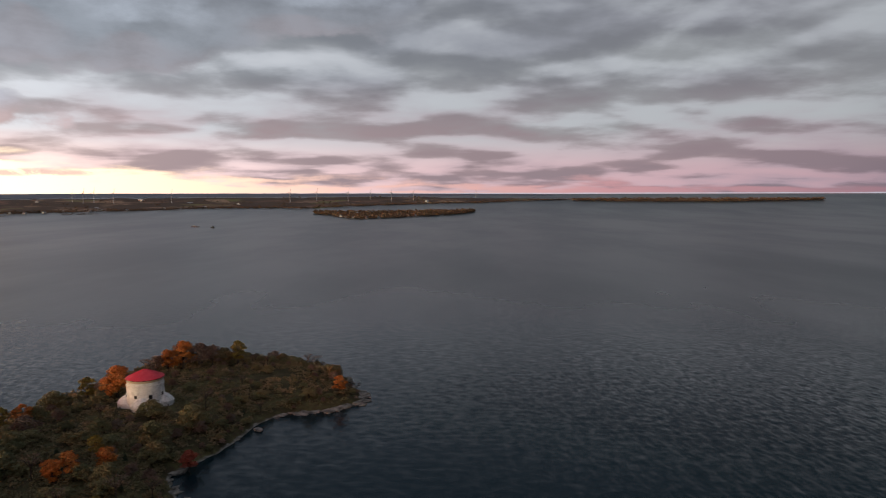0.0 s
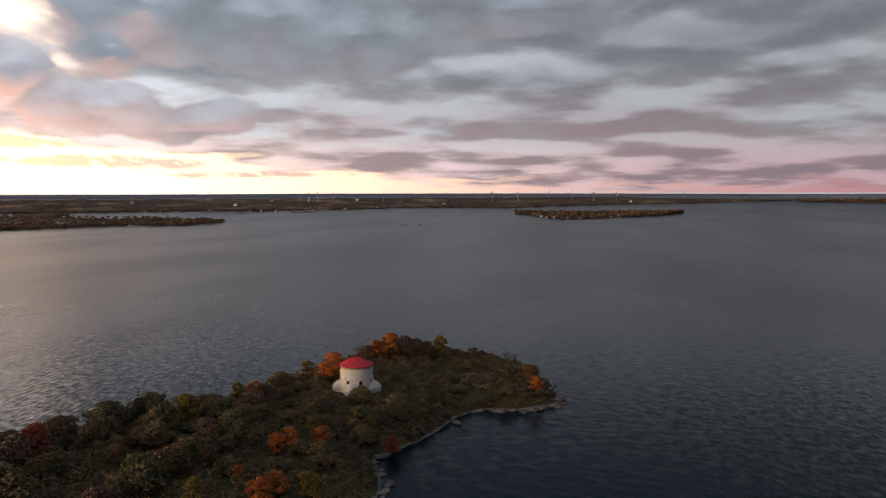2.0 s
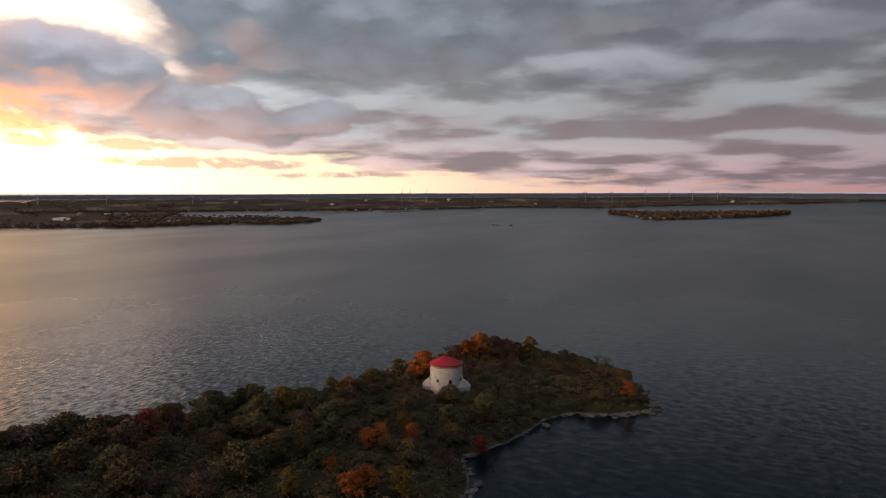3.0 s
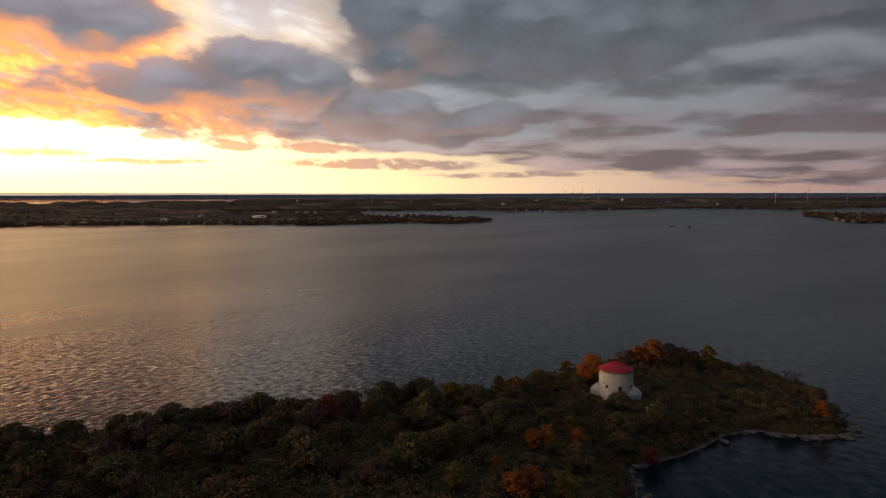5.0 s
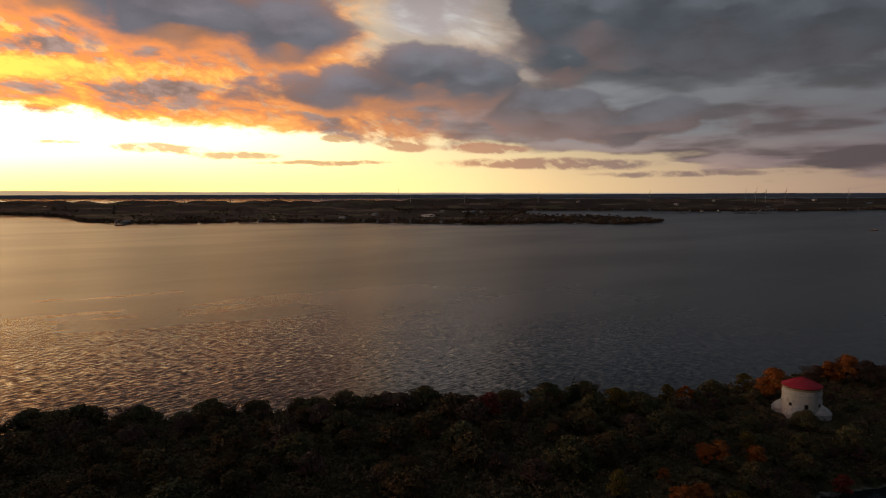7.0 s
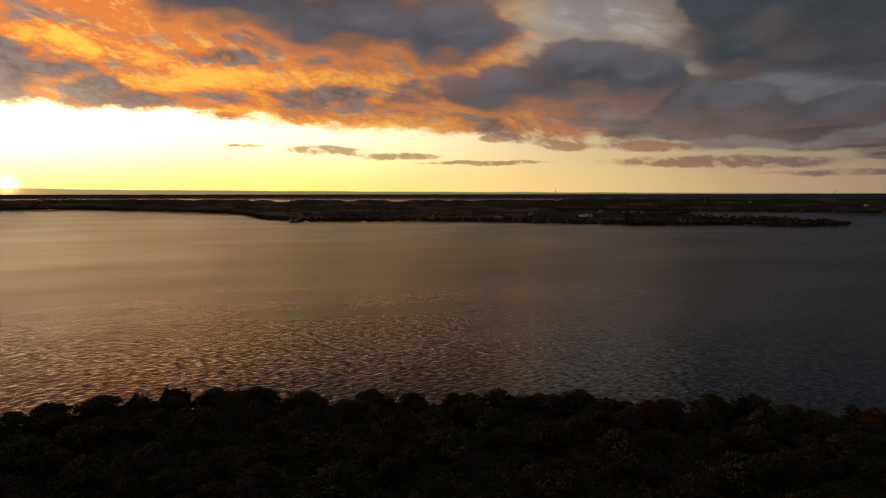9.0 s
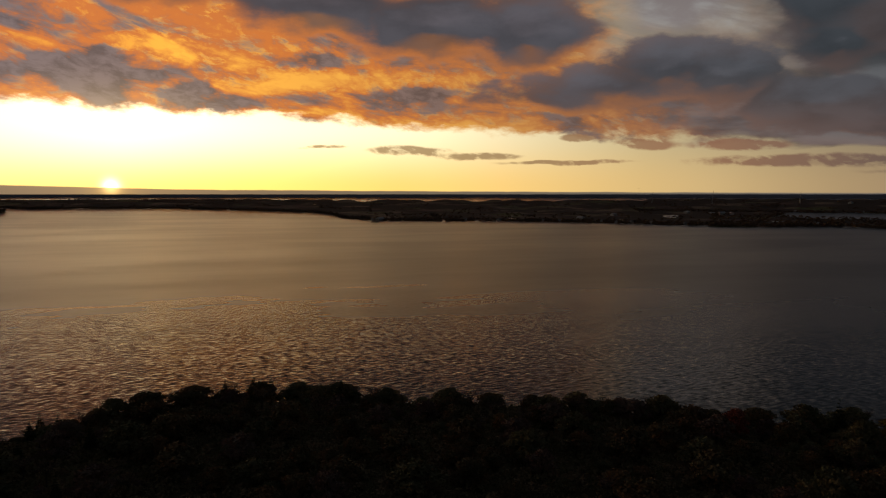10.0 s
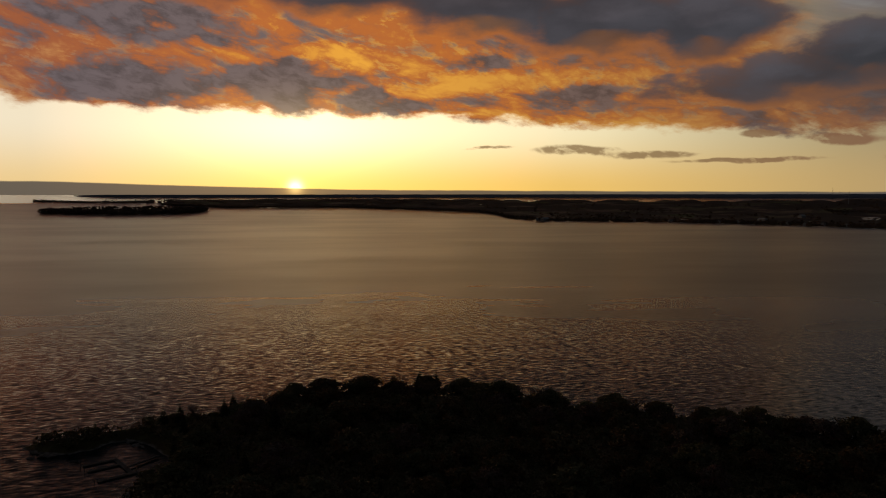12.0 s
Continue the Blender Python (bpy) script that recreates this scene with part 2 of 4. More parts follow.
for lumps, soft_edge in ((BANK_NORTH, 0.7), (BANK_WEST, 0.65), (BANK_MID, 0.55)):
    depth = W.math("ADD", heap(bank_at, lumps), ruffle)
    rise = W.math("SUBTRACT", heap(bank_above, lumps), heap(bank_at, lumps))  # over zero on the underside
    body = W.mix(W.step(W.math("MULTIPLY_ADD", ruffle, -0.2, rise), 0.25, 0.9), dense, bank_low)
    body = W.mix(W.step(W.math("MULTIPLY_ADD", ruffle, 0.35, W.math("MULTIPLY", rise, -1.0)), 0.3, 1.1, 0.0, 0.6), body, bank_high)
    body = W.mix(1.0, body, W.step(ruffle, -0.2, 1.0, 0.84, 1.16), "MULTIPLY")
    glow_edge = W.math("MULTIPLY", W.step(depth, 1.5, 0.1), W.math("MULTIPLY_ADD", W.step(rise, -0.1, 0.4), 0.75, 0.2))
    body = W.mix(W.math("MULTIPLY", glow_edge, underlit), body, ember)
    on = W.step(depth, -0.1, soft_edge)
    sky = W.mix(on, sky, body)
    mass = W.math("MAXIMUM", mass, on)
# overhead and to the east the deck is duller
c_sun = W.math("ADD", W.math("MULTIPLY", dx, -math.sin(radians(SUN_AZ))), W.math("MULTIPLY", dy, math.cos(radians(SUN_AZ))))
dull = W.ramp(W.math("MULTIPLY_ADD", c_sun, 0.5, 0.5), [(0.0, (0.008, 0.010, 0.014)), (0.5, (0.013, 0.017, 0.024)), (0.8, (0.022, 0.024, 0.029)), (0.93, (0.040, 0.034, 0.036)), (1.0, (0.12, 0.068, 0.055))])
dull = W.mix(1.0, dull, W.step(billow, 0.3, 0.7, 1.35, 0.7), "MULTIPLY")
away = W.math("MAXIMUM", W.step(el, 13.0, 21.0), W.step(c_sun, -0.55, -0.85))
dull = W.mix(W.step(el, 34.0, 65.0), dull, (0.062, 0.068, 0.079))  # unseen sky overhead, brightened to light the island
# the lit west is far brighter than the deck over the lake
sky = W.mix(1.0, sky, W.math("MULTIPLY", along([(-35, 0.50), (0, 0.50), (20, 0.55), (32, 0.61), (42, 0.69), (52, 0.75), (115, 0.76)]), 2.0), "MULTIPLY")
sky = W.mix(away, sky, dull)
# grey bank lying on the western horizon
bank_top = along([(-35, 0.02), (40, 0.06), (70, 0.20), (92, 0.34), (99, 0.50), (115, 0.92)])
bank = W.step(W.math("SUBTRACT", W.math("MULTIPLY_ADD", fray_b, 0.12, el), bank_top), 0.06, -0.06)
sky = W.mix(W.math("MULTIPLY", bank, 0.9), sky, (0.105, 0.116, 0.132))
# the sun and the glow about it
sa = W.math("SUBTRACT", az, SUN_AZ)
se = W.math("SUBTRACT", el, SUN_EL)
near_sun = W.math("ADD", W.math("MULTIPLY", sa, sa), W.math("MULTIPLY", se, se))
disc = W.math("MULTIPLY", W.math("EXPONENT", W.math("MULTIPLY", near_sun, -3.4)), W.math("MULTIPLY_ADD", bank, -0.85, 1.0))
halo = W.math("EXPONENT", W.math("MULTIPLY", W.math("SQRT", near_sun), -1.1))
glow = W.math("EXPONENT", W.math("MULTIPLY", W.math("ADD", W.math("MULTIPLY", sa, W.math("MULTIPLY", sa, 0.018)),
              W.math("MULTIPLY", W.math("SUBTRACT", el, 4.2), W.math("MULTIPLY", W.math("SUBTRACT", el, 4.2), 0.12))), -1.0))
thin = W.math("SUBTRACT", 1.0, W.step(mass, 0.3, 0.9))
sky = W.mix(1.0, sky, W.mix(W.math("MULTIPLY", glow, thin), (0, 0, 0), (0.62, 0.45, 0.20)), "ADD")
sky = W.mix(1.0, sky, W.mix(halo, (0, 0, 0), (0.75, 0.40, 0.06)), "ADD")
sky = W.mix(1.0, sky, W.mix(disc, (0, 0, 0), (9.0, 6.2, 2.2)), "ADD")
paint = W.add("ShaderNodeBackground")
W.put(paint.inputs[0], sky)
paint.inputs[1].default_value = 5.0
air = W.add("ShaderNodeTexSky")
air.sky_type, air.sun_disc, air.sun_elevation, air.sun_rotation = "NISHITA", False, radians(1.0), radians(-SUN_AZ)
haze = W.add("ShaderNodeBackground")
W.put(haze.inputs[0], air.outputs[0])
haze.inputs[1].default_value = 0.02
both = W.add("ShaderNodeAddShader")
W.put(both.inputs[0], paint.outputs[0])
W.put(both.inputs[1], haze.outputs[0])
W.put(W.add("ShaderNodeOutputWorld").inputs[0], both.outputs[0])

lamp = bpy.data.lights.new("sun", "SUN")
lamp.energy, lamp.angle, lamp.color = 0.03, radians(4.0), (1.0, 0.55, 0.22)
sun = new("sun", lamp)
sun.matrix_world = look((-1000 * math.sin(radians(SUN_AZ)), 1000 * math.cos(radians(SUN_AZ)), 22), (0, 0, 0))

# ---- materials ----


def material(name, rough=0.8, metal=0.0, spec=0.5):
    mat = bpy.data.materials.new(name)
    mat.use_nodes = True
    n = Nodes(mat.node_tree)
    bsdf = n.add("ShaderNodeBsdfPrincipled")
    bsdf.inputs["Roughness"].default_value = rough
    bsdf.inputs["Metallic"].default_value = metal
    bsdf.inputs["Specular IOR Level"].default_value = spec
    out = n.add("ShaderNodeOutputMaterial")
    n.put(out.inputs[0], bsdf.outputs[0])
    return mat, n, bsdf


def place_of(n):
    return n.add("ShaderNodeNewGeometry").outputs["Position"]


def scaled(n, vector, x, y, z):
    node = n.add("ShaderNodeVectorMath")
    node.operation = "MULTIPLY"
    n.put(node.inputs[0], vector)
    node.inputs[1].default_value = (x, y, z)
    return node.outputs[0]


def bump(n, bsdf, height, strength, distance):
    node = n.add("ShaderNodeBump")
    node.inputs["Strength"].default_value, node.inputs["Distance"].default_value = strength, distance
    n.put(node.inputs["Height"], height)
    n.put(bsdf.inputs["Normal"], node.outputs[0])


def mottled(name, dark, light, scale, rough=0.85, relief=0.0, spec=0.3, detail=6.0):
    """A surface that varies between two colours at two scales."""
    mat, n, bsdf = material(name, rough, 0.0, spec)
    at = place_of(n)
    big = n.noise(at, scale, detail, 0.55)
    fine = n.noise(at, scale * 9, 3.0, 0.6)
    fac = n.math("ADD", n.math("MULTIPLY", big, 0.65), n.math("MULTIPLY", fine, 0.35))
    n.put(bsdf.inputs["Base Color"], n.mix(n.step(fac, 0.35, 0.65), dark, light))
    if relief:
        bump(n, bsdf, fine, 0.8, relief)
    return mat


def leafy(name, dark, light, accent, share=0.25):
    """Foliage: each clump and each tree with a tone of its own."""
    mat, n, bsdf = material(name, 0.75, 0.0, 0.15)
    island = n.add("ShaderNodeNewGeometry").outputs["Random Per Island"]
    tree_tone = n.add("ShaderNodeObjectInfo").outputs["Random"]
    where = place_of(n)
    patch = n.noise(where, 0.16, 2.0, 0.5)
    drift = n.step(n.noise(where, 0.06, 3.0, 0.6), 0.35, 0.65)
    tone = n.math("ADD", n.math("ADD", n.math("MULTIPLY", island, 0.25), n.math("MULTIPLY", tree_tone, 0.45)), n.math("MULTIPLY", drift, 0.3))
    body = n.mix(tone, dark, light)
    n.put(bsdf.inputs["Base Color"], n.mix(n.math("MULTIPLY", n.step(patch, 0.46, 0.62), share), body, accent))
    return mat


MAT = {}
MAT["bark"] = mottled("bark", (0.035, 0.028, 0.022), (0.09, 0.075, 0.06), 1.5, 0.95, 0.03)
MAT["oak"] = leafy("oak_leaves", (0.081, 0.073, 0.040), (0.207, 0.161, 0.082), (0.308, 0.156, 0.069), 0.5)
MAT["olive"] = leafy("olive_leaves", (0.086, 0.091, 0.049), (0.212, 0.197, 0.100), (0.267, 0.191, 0.091), 0.6)
MAT["brown"] = leafy("brown_leaves", (0.119, 0.075, 0.061), (0.263, 0.167, 0.121), (0.207, 0.174, 0.144), 0.6)
MAT["orange"] = leafy("orange_leaves", (0.314, 0.098, 0.025), (0.555, 0.196, 0.052), (0.362, 0.184, 0.069), 0.5)
MAT["red"] = leafy("red_leaves", (0.225, 0.060, 0.045), (0.390, 0.105, 0.072), (0.270, 0.120, 0.075), 0.5)
MAT["yellow"] = leafy("yellow_leaves", (0.149, 0.115, 0.025), (0.310, 0.218, 0.052), (0.230, 0.184, 0.069), 0.4)
MAT["fir"] = leafy("fir_needles", (0.022, 0.034, 0.020), (0.056, 0.073, 0.039), (0.070, 0.070, 0.042), 0.3)
MAT["bush"] = leafy("bush_leaves", (0.089, 0.083, 0.041), (0.240, 0.193, 0.100), (0.335, 0.232, 0.138), 0.7)
MAT["far_tree"] = leafy("distant_leaves", (0.075, 0.062, 0.048), (0.194, 0.138, 0.094), (0.250, 0.138, 0.062), 0.5)


def make_haze_land():
    """Land at the horizon, with the pale blue-grey haze of distance painted into its colour."""
    mat, n, bsdf = material("painted_haze", 1.0, 0.0, 0.0)
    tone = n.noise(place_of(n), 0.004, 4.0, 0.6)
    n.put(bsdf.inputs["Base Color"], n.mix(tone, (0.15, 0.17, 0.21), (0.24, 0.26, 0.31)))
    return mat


MAT["haze_hills"] = make_haze_land()
MAT["limestone"] = mottled("shore_limestone", (0.07, 0.062, 0.055), (0.36, 0.31, 0.27), 0.35, 0.9, 0.06)
MAT["timber"] = mottled("weathered_timber", (0.10, 0.09, 0.08), (0.20, 0.18, 0.16), 0.8, 0.9, 0.01)
MAT["pale_paint"] = mottled("pale_paint", (0.50, 0.49, 0.47), (0.66, 0.65, 0.62), 0.4, 0.6)
MAT["cream_board"] = mottled("cream_board", (0.42, 0.36, 0.24), (0.56, 0.49, 0.34), 0.8, 0.7)
MAT["white_steel"] = mottled("white_steel", (0.42, 0.42, 0.43), (0.55, 0.55, 0.55), 0.1, 0.4)
MAT["grey_roof"] = mottled("grey_shingle", (0.14, 0.14, 0.145), (0.28, 0.27, 0.27), 0.3, 0.8)
MAT["dark_steel"] = mottled("dark_steel", (0.03, 0.032, 0.036), (0.07, 0.07, 0.07), 0.4, 0.5)
MAT["rust_red"] = mottled("rust_red_hull", (0.10, 0.035, 0.025), (0.18, 0.06, 0.04), 0.3, 0.7)
# near-black: shade inside the tower's openings put into the colour; cottage windows too
MAT["dark_opening"] = mottled("opening_shade", (0.012, 0.012, 0.013), (0.03, 0.03, 0.03), 1.0, 0.6)


def make_masonry():
    mat, n, bsdf = material("pale_ashlar", 0.9, 0.0, 0.2)
    at = n.add("ShaderNodeTexCoord").outputs["Object"]
    part_of = n.add("ShaderNodeSeparateXYZ")
    n.put(part_of.inputs[0], at)
    round_way = n.math("MULTIPLY", n.math("ARCTAN2", part_of.outputs[0], part_of.outputs[1]), 7.0)
    brick = n.add("ShaderNodeTexBrick")
    n.put(brick.inputs["Vector"], n.vec(round_way, part_of.outputs[2]))
    for key, value in (("Scale", 1.0), ("Mortar Size", 0.018), ("Brick Width", 1.1), ("Row Height", 0.45), ("Bias", 0.1)):
        brick.inputs[key].default_value = value
    brick.inputs["Color1"].default_value = (0.72, 0.71, 0.69, 1)
    brick.inputs["Color2"].default_value = (0.86, 0.85, 0.83, 1)
    brick.inputs["Mortar"].default_value = (0.45, 0.43, 0.40, 1)
    streak = n.noise(n.vec(round_way, n.math("MULTIPLY", part_of.outputs[2], 0.2)), 0.8, 5.0, 0.6)
    stain = n.noise(at, 0.45, 5.0, 0.6)
    dirt = n.math("MULTIPLY", n.step(n.math("ADD", n.math("MULTIPLY", streak, 0.5), n.math("MULTIPLY", stain, 0.5)), 0.50, 0.66), 0.5)
    n.put(bsdf.inputs["Base Color"], n.mix(dirt, brick.outputs["Color"], (0.26, 0.24, 0.22)))
    bump(n, bsdf, n.math("ADD", n.math("MULTIPLY", brick.outputs["Fac"], -0.6), n.noise(at, 2.5, 5.0, 0.6)), 0.6, 0.06)
    return mat


def make_red_roof():
    mat, n, bsdf = material("red_sheet_roof", 0.5, 0.0, 0.4)
    at = n.add("ShaderNodeTexCoord").outputs["Object"]
    worn = n.noise(at, 0.35, 5.0, 0.6)
    n.put(bsdf.inputs["Base Color"], n.mix(n.step(worn, 0.4, 0.7), (0.66, 0.030, 0.060), (0.74, 0.065, 0.095)))
    bump(n, bsdf, n.noise(at, 1.2, 3.0, 0.5), 0.3, 0.03)
    return mat


def make_water():
    mat, n, bsdf = material("lake_water", 0.2, 0.0, 0.5)
    bsdf.inputs["IOR"].default_value = 1.33
    at = place_of(n)
    murk = n.noise(at, 0.006, 3.0, 0.5)
    n.put(bsdf.inputs["Base Color"], n.mix(murk, (0.003, 0.014, 0.020), (0.004, 0.018, 0.024)))
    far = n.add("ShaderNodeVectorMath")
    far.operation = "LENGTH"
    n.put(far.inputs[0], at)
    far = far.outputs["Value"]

    def crests(turned, longer, scale, detail):
        """Waves with crests drawn out along one bearing (degrees from +x)."""
        node = n.add("ShaderNodeMapping")
        node.vector_type = "TEXTURE"
        node.inputs["Rotation"].default_value = (0, 0, radians(turned))
        node.inputs["Scale"].default_value = (longer, 1.0, 1.0)
        n.put(node.inputs["Vector"], at)
        return n.math("SUBTRACT", n.noise(node.outputs[0], scale, detail, 0.5, 0.25), 0.5)

    # slopes along the wind and across it, from wave trains of three lengths
    wind = n.noise(scaled(n, at, 1.0, 0.35, 1.0), 0.0045, 4.0, 0.6)
    gust = n.step(wind, 0.3, 0.7, 0.8, 1.2)
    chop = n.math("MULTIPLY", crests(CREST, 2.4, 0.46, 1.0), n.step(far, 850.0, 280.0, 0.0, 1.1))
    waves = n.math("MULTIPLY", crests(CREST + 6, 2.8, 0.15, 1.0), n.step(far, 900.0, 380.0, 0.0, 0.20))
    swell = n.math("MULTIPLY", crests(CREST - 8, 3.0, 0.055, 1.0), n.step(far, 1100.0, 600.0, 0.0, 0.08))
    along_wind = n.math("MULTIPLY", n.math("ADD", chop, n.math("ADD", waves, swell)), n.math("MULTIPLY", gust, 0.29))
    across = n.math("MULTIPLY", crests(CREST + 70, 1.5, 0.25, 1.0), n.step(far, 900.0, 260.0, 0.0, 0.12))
    c, s = math.cos(radians(CREST)), math.sin(radians(CREST))
    nx = n.math("ADD", n.math("MULTIPLY", along_wind, -s), n.math("MULTIPLY", across, c))
    ny = n.math("ADD", n.math("MULTIPLY", along_wind, c), n.math("MULTIPLY", across, s))
    upright = n.add("ShaderNodeVectorMath")
    upright.operation = "NORMALIZE"
    n.put(upright.inputs[0], n.vec(nx, ny, 1.0))
    n.put(bsdf.inputs["Normal"], upright.outputs[0])
    # sheltered bays behind the western land lie calm
    east = n.add("ShaderNodeSeparateXYZ")
    n.put(east.inputs[0], at)
    calm = n.math("MULTIPLY", n.step(far, 4150.0, 4300.0), n.step(east.outputs[0], -1500.0, -2600.0))
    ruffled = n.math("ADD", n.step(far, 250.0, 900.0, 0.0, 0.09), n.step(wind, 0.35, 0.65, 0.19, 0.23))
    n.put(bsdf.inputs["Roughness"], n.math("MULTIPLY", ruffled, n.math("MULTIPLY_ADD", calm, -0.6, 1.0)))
    return mat


CREST = 100


def make_farmland():
    mat, n, bsdf = material("autumn_farmland", 0.95, 0.0, 0.1)
    at = place_of(n)
    cells = n.add("ShaderNodeTexVoronoi")
    n.put(cells.inputs["Vector"], scaled(n, at, 1, 1, 0))
    cells.inputs["Scale"].default_value = 0.006
    tint = n.add("ShaderNodeSeparateColor")
    n.put(tint.inputs[0], cells.outputs["Color"])
    field = n.ramp(tint.outputs[0], [(0.0, (0.139, 0.100, 0.077)), (0.35, (0.265, 0.167, 0.128)), (0.55, (0.186, 0.192, 0.084)), (0.75, (0.402, 0.279, 0.193)), (1.0, (0.161, 0.117, 0.096))])
    woods = n.noise(scaled(n, at, 1, 1, 0), 0.0035, 6.0, 0.6)
    speck = n.noise(at, 0.03, 4.0, 0.6)
    body = n.mix(n.step(woods, 0.42, 0.52), field, (0.105, 0.080, 0.065))
    n.put(bsdf.inputs["Base Color"], n.mix(n.step(speck, 0.45, 0.75), body, (0.093, 0.073, 0.058)))
    return mat


def make_island_ground():
    mat, n, bsdf = material("island_ground", 0.95, 0.0, 0.15)
    at = place_of(n)
    xyz = n.add("ShaderNodeSeparateXYZ")
    n.put(xyz.inputs[0], at)
    grass = n.mix(n.step(n.noise(at, 0.07, 6.0, 0.6), 0.4, 0.62), (0.055, 0.047, 0.022), (0.115, 0.100, 0.044))
    grass = n.mix(n.step(n.noise(at, 0.5, 4.0, 0.6), 0.45, 0.7), grass, (0.075, 0.050, 0.030))
    stone = n.mix(n.step(n.noise(at, 0.4, 6.0, 0.65), 0.4, 0.65), (0.13, 0.115, 0.10), (0.34, 0.30, 0.26))
    edge = n.math("MULTIPLY_ADD", n.noise(at, 0.15, 4.0, 0.6), 2.0, xyz.outputs[2])
    n.put(bsdf.inputs["Base Color"], n.mix(n.step(edge, 1.0, 1.7), stone, grass))
    bump(n, bsdf, n.noise(at, 0.9, 5.0, 0.6), 0.9, 0.5)
    return mat


MAT["masonry"] = make_masonry()
MAT["red_roof"] = make_red_roof()
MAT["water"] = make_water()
MAT["farmland"] = make_farmland()
MAT["ground"] = make_island_ground()

# ---- mesh helpers ----
rng = np.random.default_rng(11)


def mesh_object(name, verts, faces, mat, parent=None, smooth=False, at=None):
    me = bpy.data.meshes.new(name)
    me.from_pydata([tuple(v) for v in verts], [], [tuple(f) for f in faces])
    me.materials.append(MAT[mat])
    if smooth:
        me.polygons.foreach_set("use_smooth", [True] * len(me.polygons))
    me.update()
    ob = new(name, me)
    if parent:
        ob.parent = parent
    if at is not None:
        ob.location = at
    return ob


def part(name, bm, mat, parent, label=""):
    me = bpy.data.meshes.new(name)
    bmesh.ops.recalc_face_normals(bm, faces=bm.faces)
    bm.to_mesh(me)
    bm.free()
    me.materials.append(MAT[mat])
    ob = new(name, me)
    ob.parent = parent
    return tagged(ob, label)


def box(bm, size, m, bevel=0.0):
    made = bmesh.ops.create_cube(bm, size=1.0, matrix=m @ Matrix.Diagonal((*size, 1)))
    if bevel:
        edges = list({e for v in made["verts"] for e in v.link_edges})
        bmesh.ops.bevel(bm, geom=edges, offset=bevel, segments=1, affect="EDGES")


def rod(bm, a, b, r0, r1, sides=8):
    a, b = Vector(a), Vector(b)
    turn = (b - a).to_track_quat("Z", "Y").to_matrix().to_4x4()
    bmesh.ops.create_cone(bm, cap_ends=True, segments=sides, radius1=r0, radius2=r1, depth=(b - a).length,
                          matrix=Matrix.Translation((a + b) / 2) @ turn)


def lathe(bm, profile, sides=64, arc=(0, 360), m=Matrix()):
    """A surface of revolution from (radius, height) pairs."""
    full = arc[1] - arc[0] >= 360
    count = sides if full else sides + 1
    rings = []
    for r, z in profile:
        if r < 1e-6:
            rings.append([bm.verts.new(m @ Vector((0, 0, z)))])
            continue
        ring = []
        for i in range(count):
            a = radians(arc[0] + (arc[1] - arc[0]) * i / sides)
            ring.append(bm.verts.new(m @ Vector((r * math.cos(a), r * math.sin(a), z))))
        rings.append(ring)
    for lo, hi in zip(rings, rings[1:]):
        for i in range(sides):
            j = (i + 1) % count
            if len(lo) == 1 and len(hi) == 1:
                continue
            if len(hi) == 1:
                bm.faces.new((lo[i], lo[j], hi[0]))
            elif len(lo) == 1:
                bm.faces.new((lo[0], hi[j], hi[i]))
            else:
                bm.faces.new((lo[i], lo[j], hi[j], hi[i]))


EYE = 100.5


def far_place(a, e, h=0.0):
    """A place on the lake's level seen from the start at azimuth a and elevation e (degrees). Past 3 km the land draws together
    and the sheet rises a little, so that all of it stays within 5 km."""
    r = EYE / math.tan(radians(max(-e, 0.01)))
    s = r if r < 2800 else 4850 - 2050 * 2800 / r
    z = EYE * (1 - s / r)
    return Vector((-s * math.sin(radians(a)), s * math.cos(radians(a)), z + h))


# ---- water: one sheet to the horizon ----
def build_water():
    els = [-89, -60, -40, -30, -22, -17, -13, -10, -8, -6, -5, -4, -3.2, -2.6, -2.2, -1.9, -1.6, -1.4, -1.2, -1.0, -0.85, -0.7, -0.6, -0.5, -0.45, -0.4, -0.36, -0.30, -0.25, -0.2, -0.15, -0.1, -0.06]
    count = 240
    verts = [far_place(360 * i / count, e) for e in els for i in range(count)]
    faces = []
    for k in range(len(els) - 1):
        for i in range(count):
            j = (i + 1) % count
            faces.append((k * count + j, k * count + i, (k + 1) * count + i, (k + 1) * count + j))
    faces.append(tuple(range(count)))
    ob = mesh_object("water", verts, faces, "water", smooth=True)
    return tagged(ob, "dark rippled lake water reflecting a sunset sky", "water", kind="structure")


build_water()


# ---- far shores ----
def line(points, a):
    pts = sorted(points)
    return float(np.interp(a, [p[0] for p in pts], [p[1] for p in pts]))


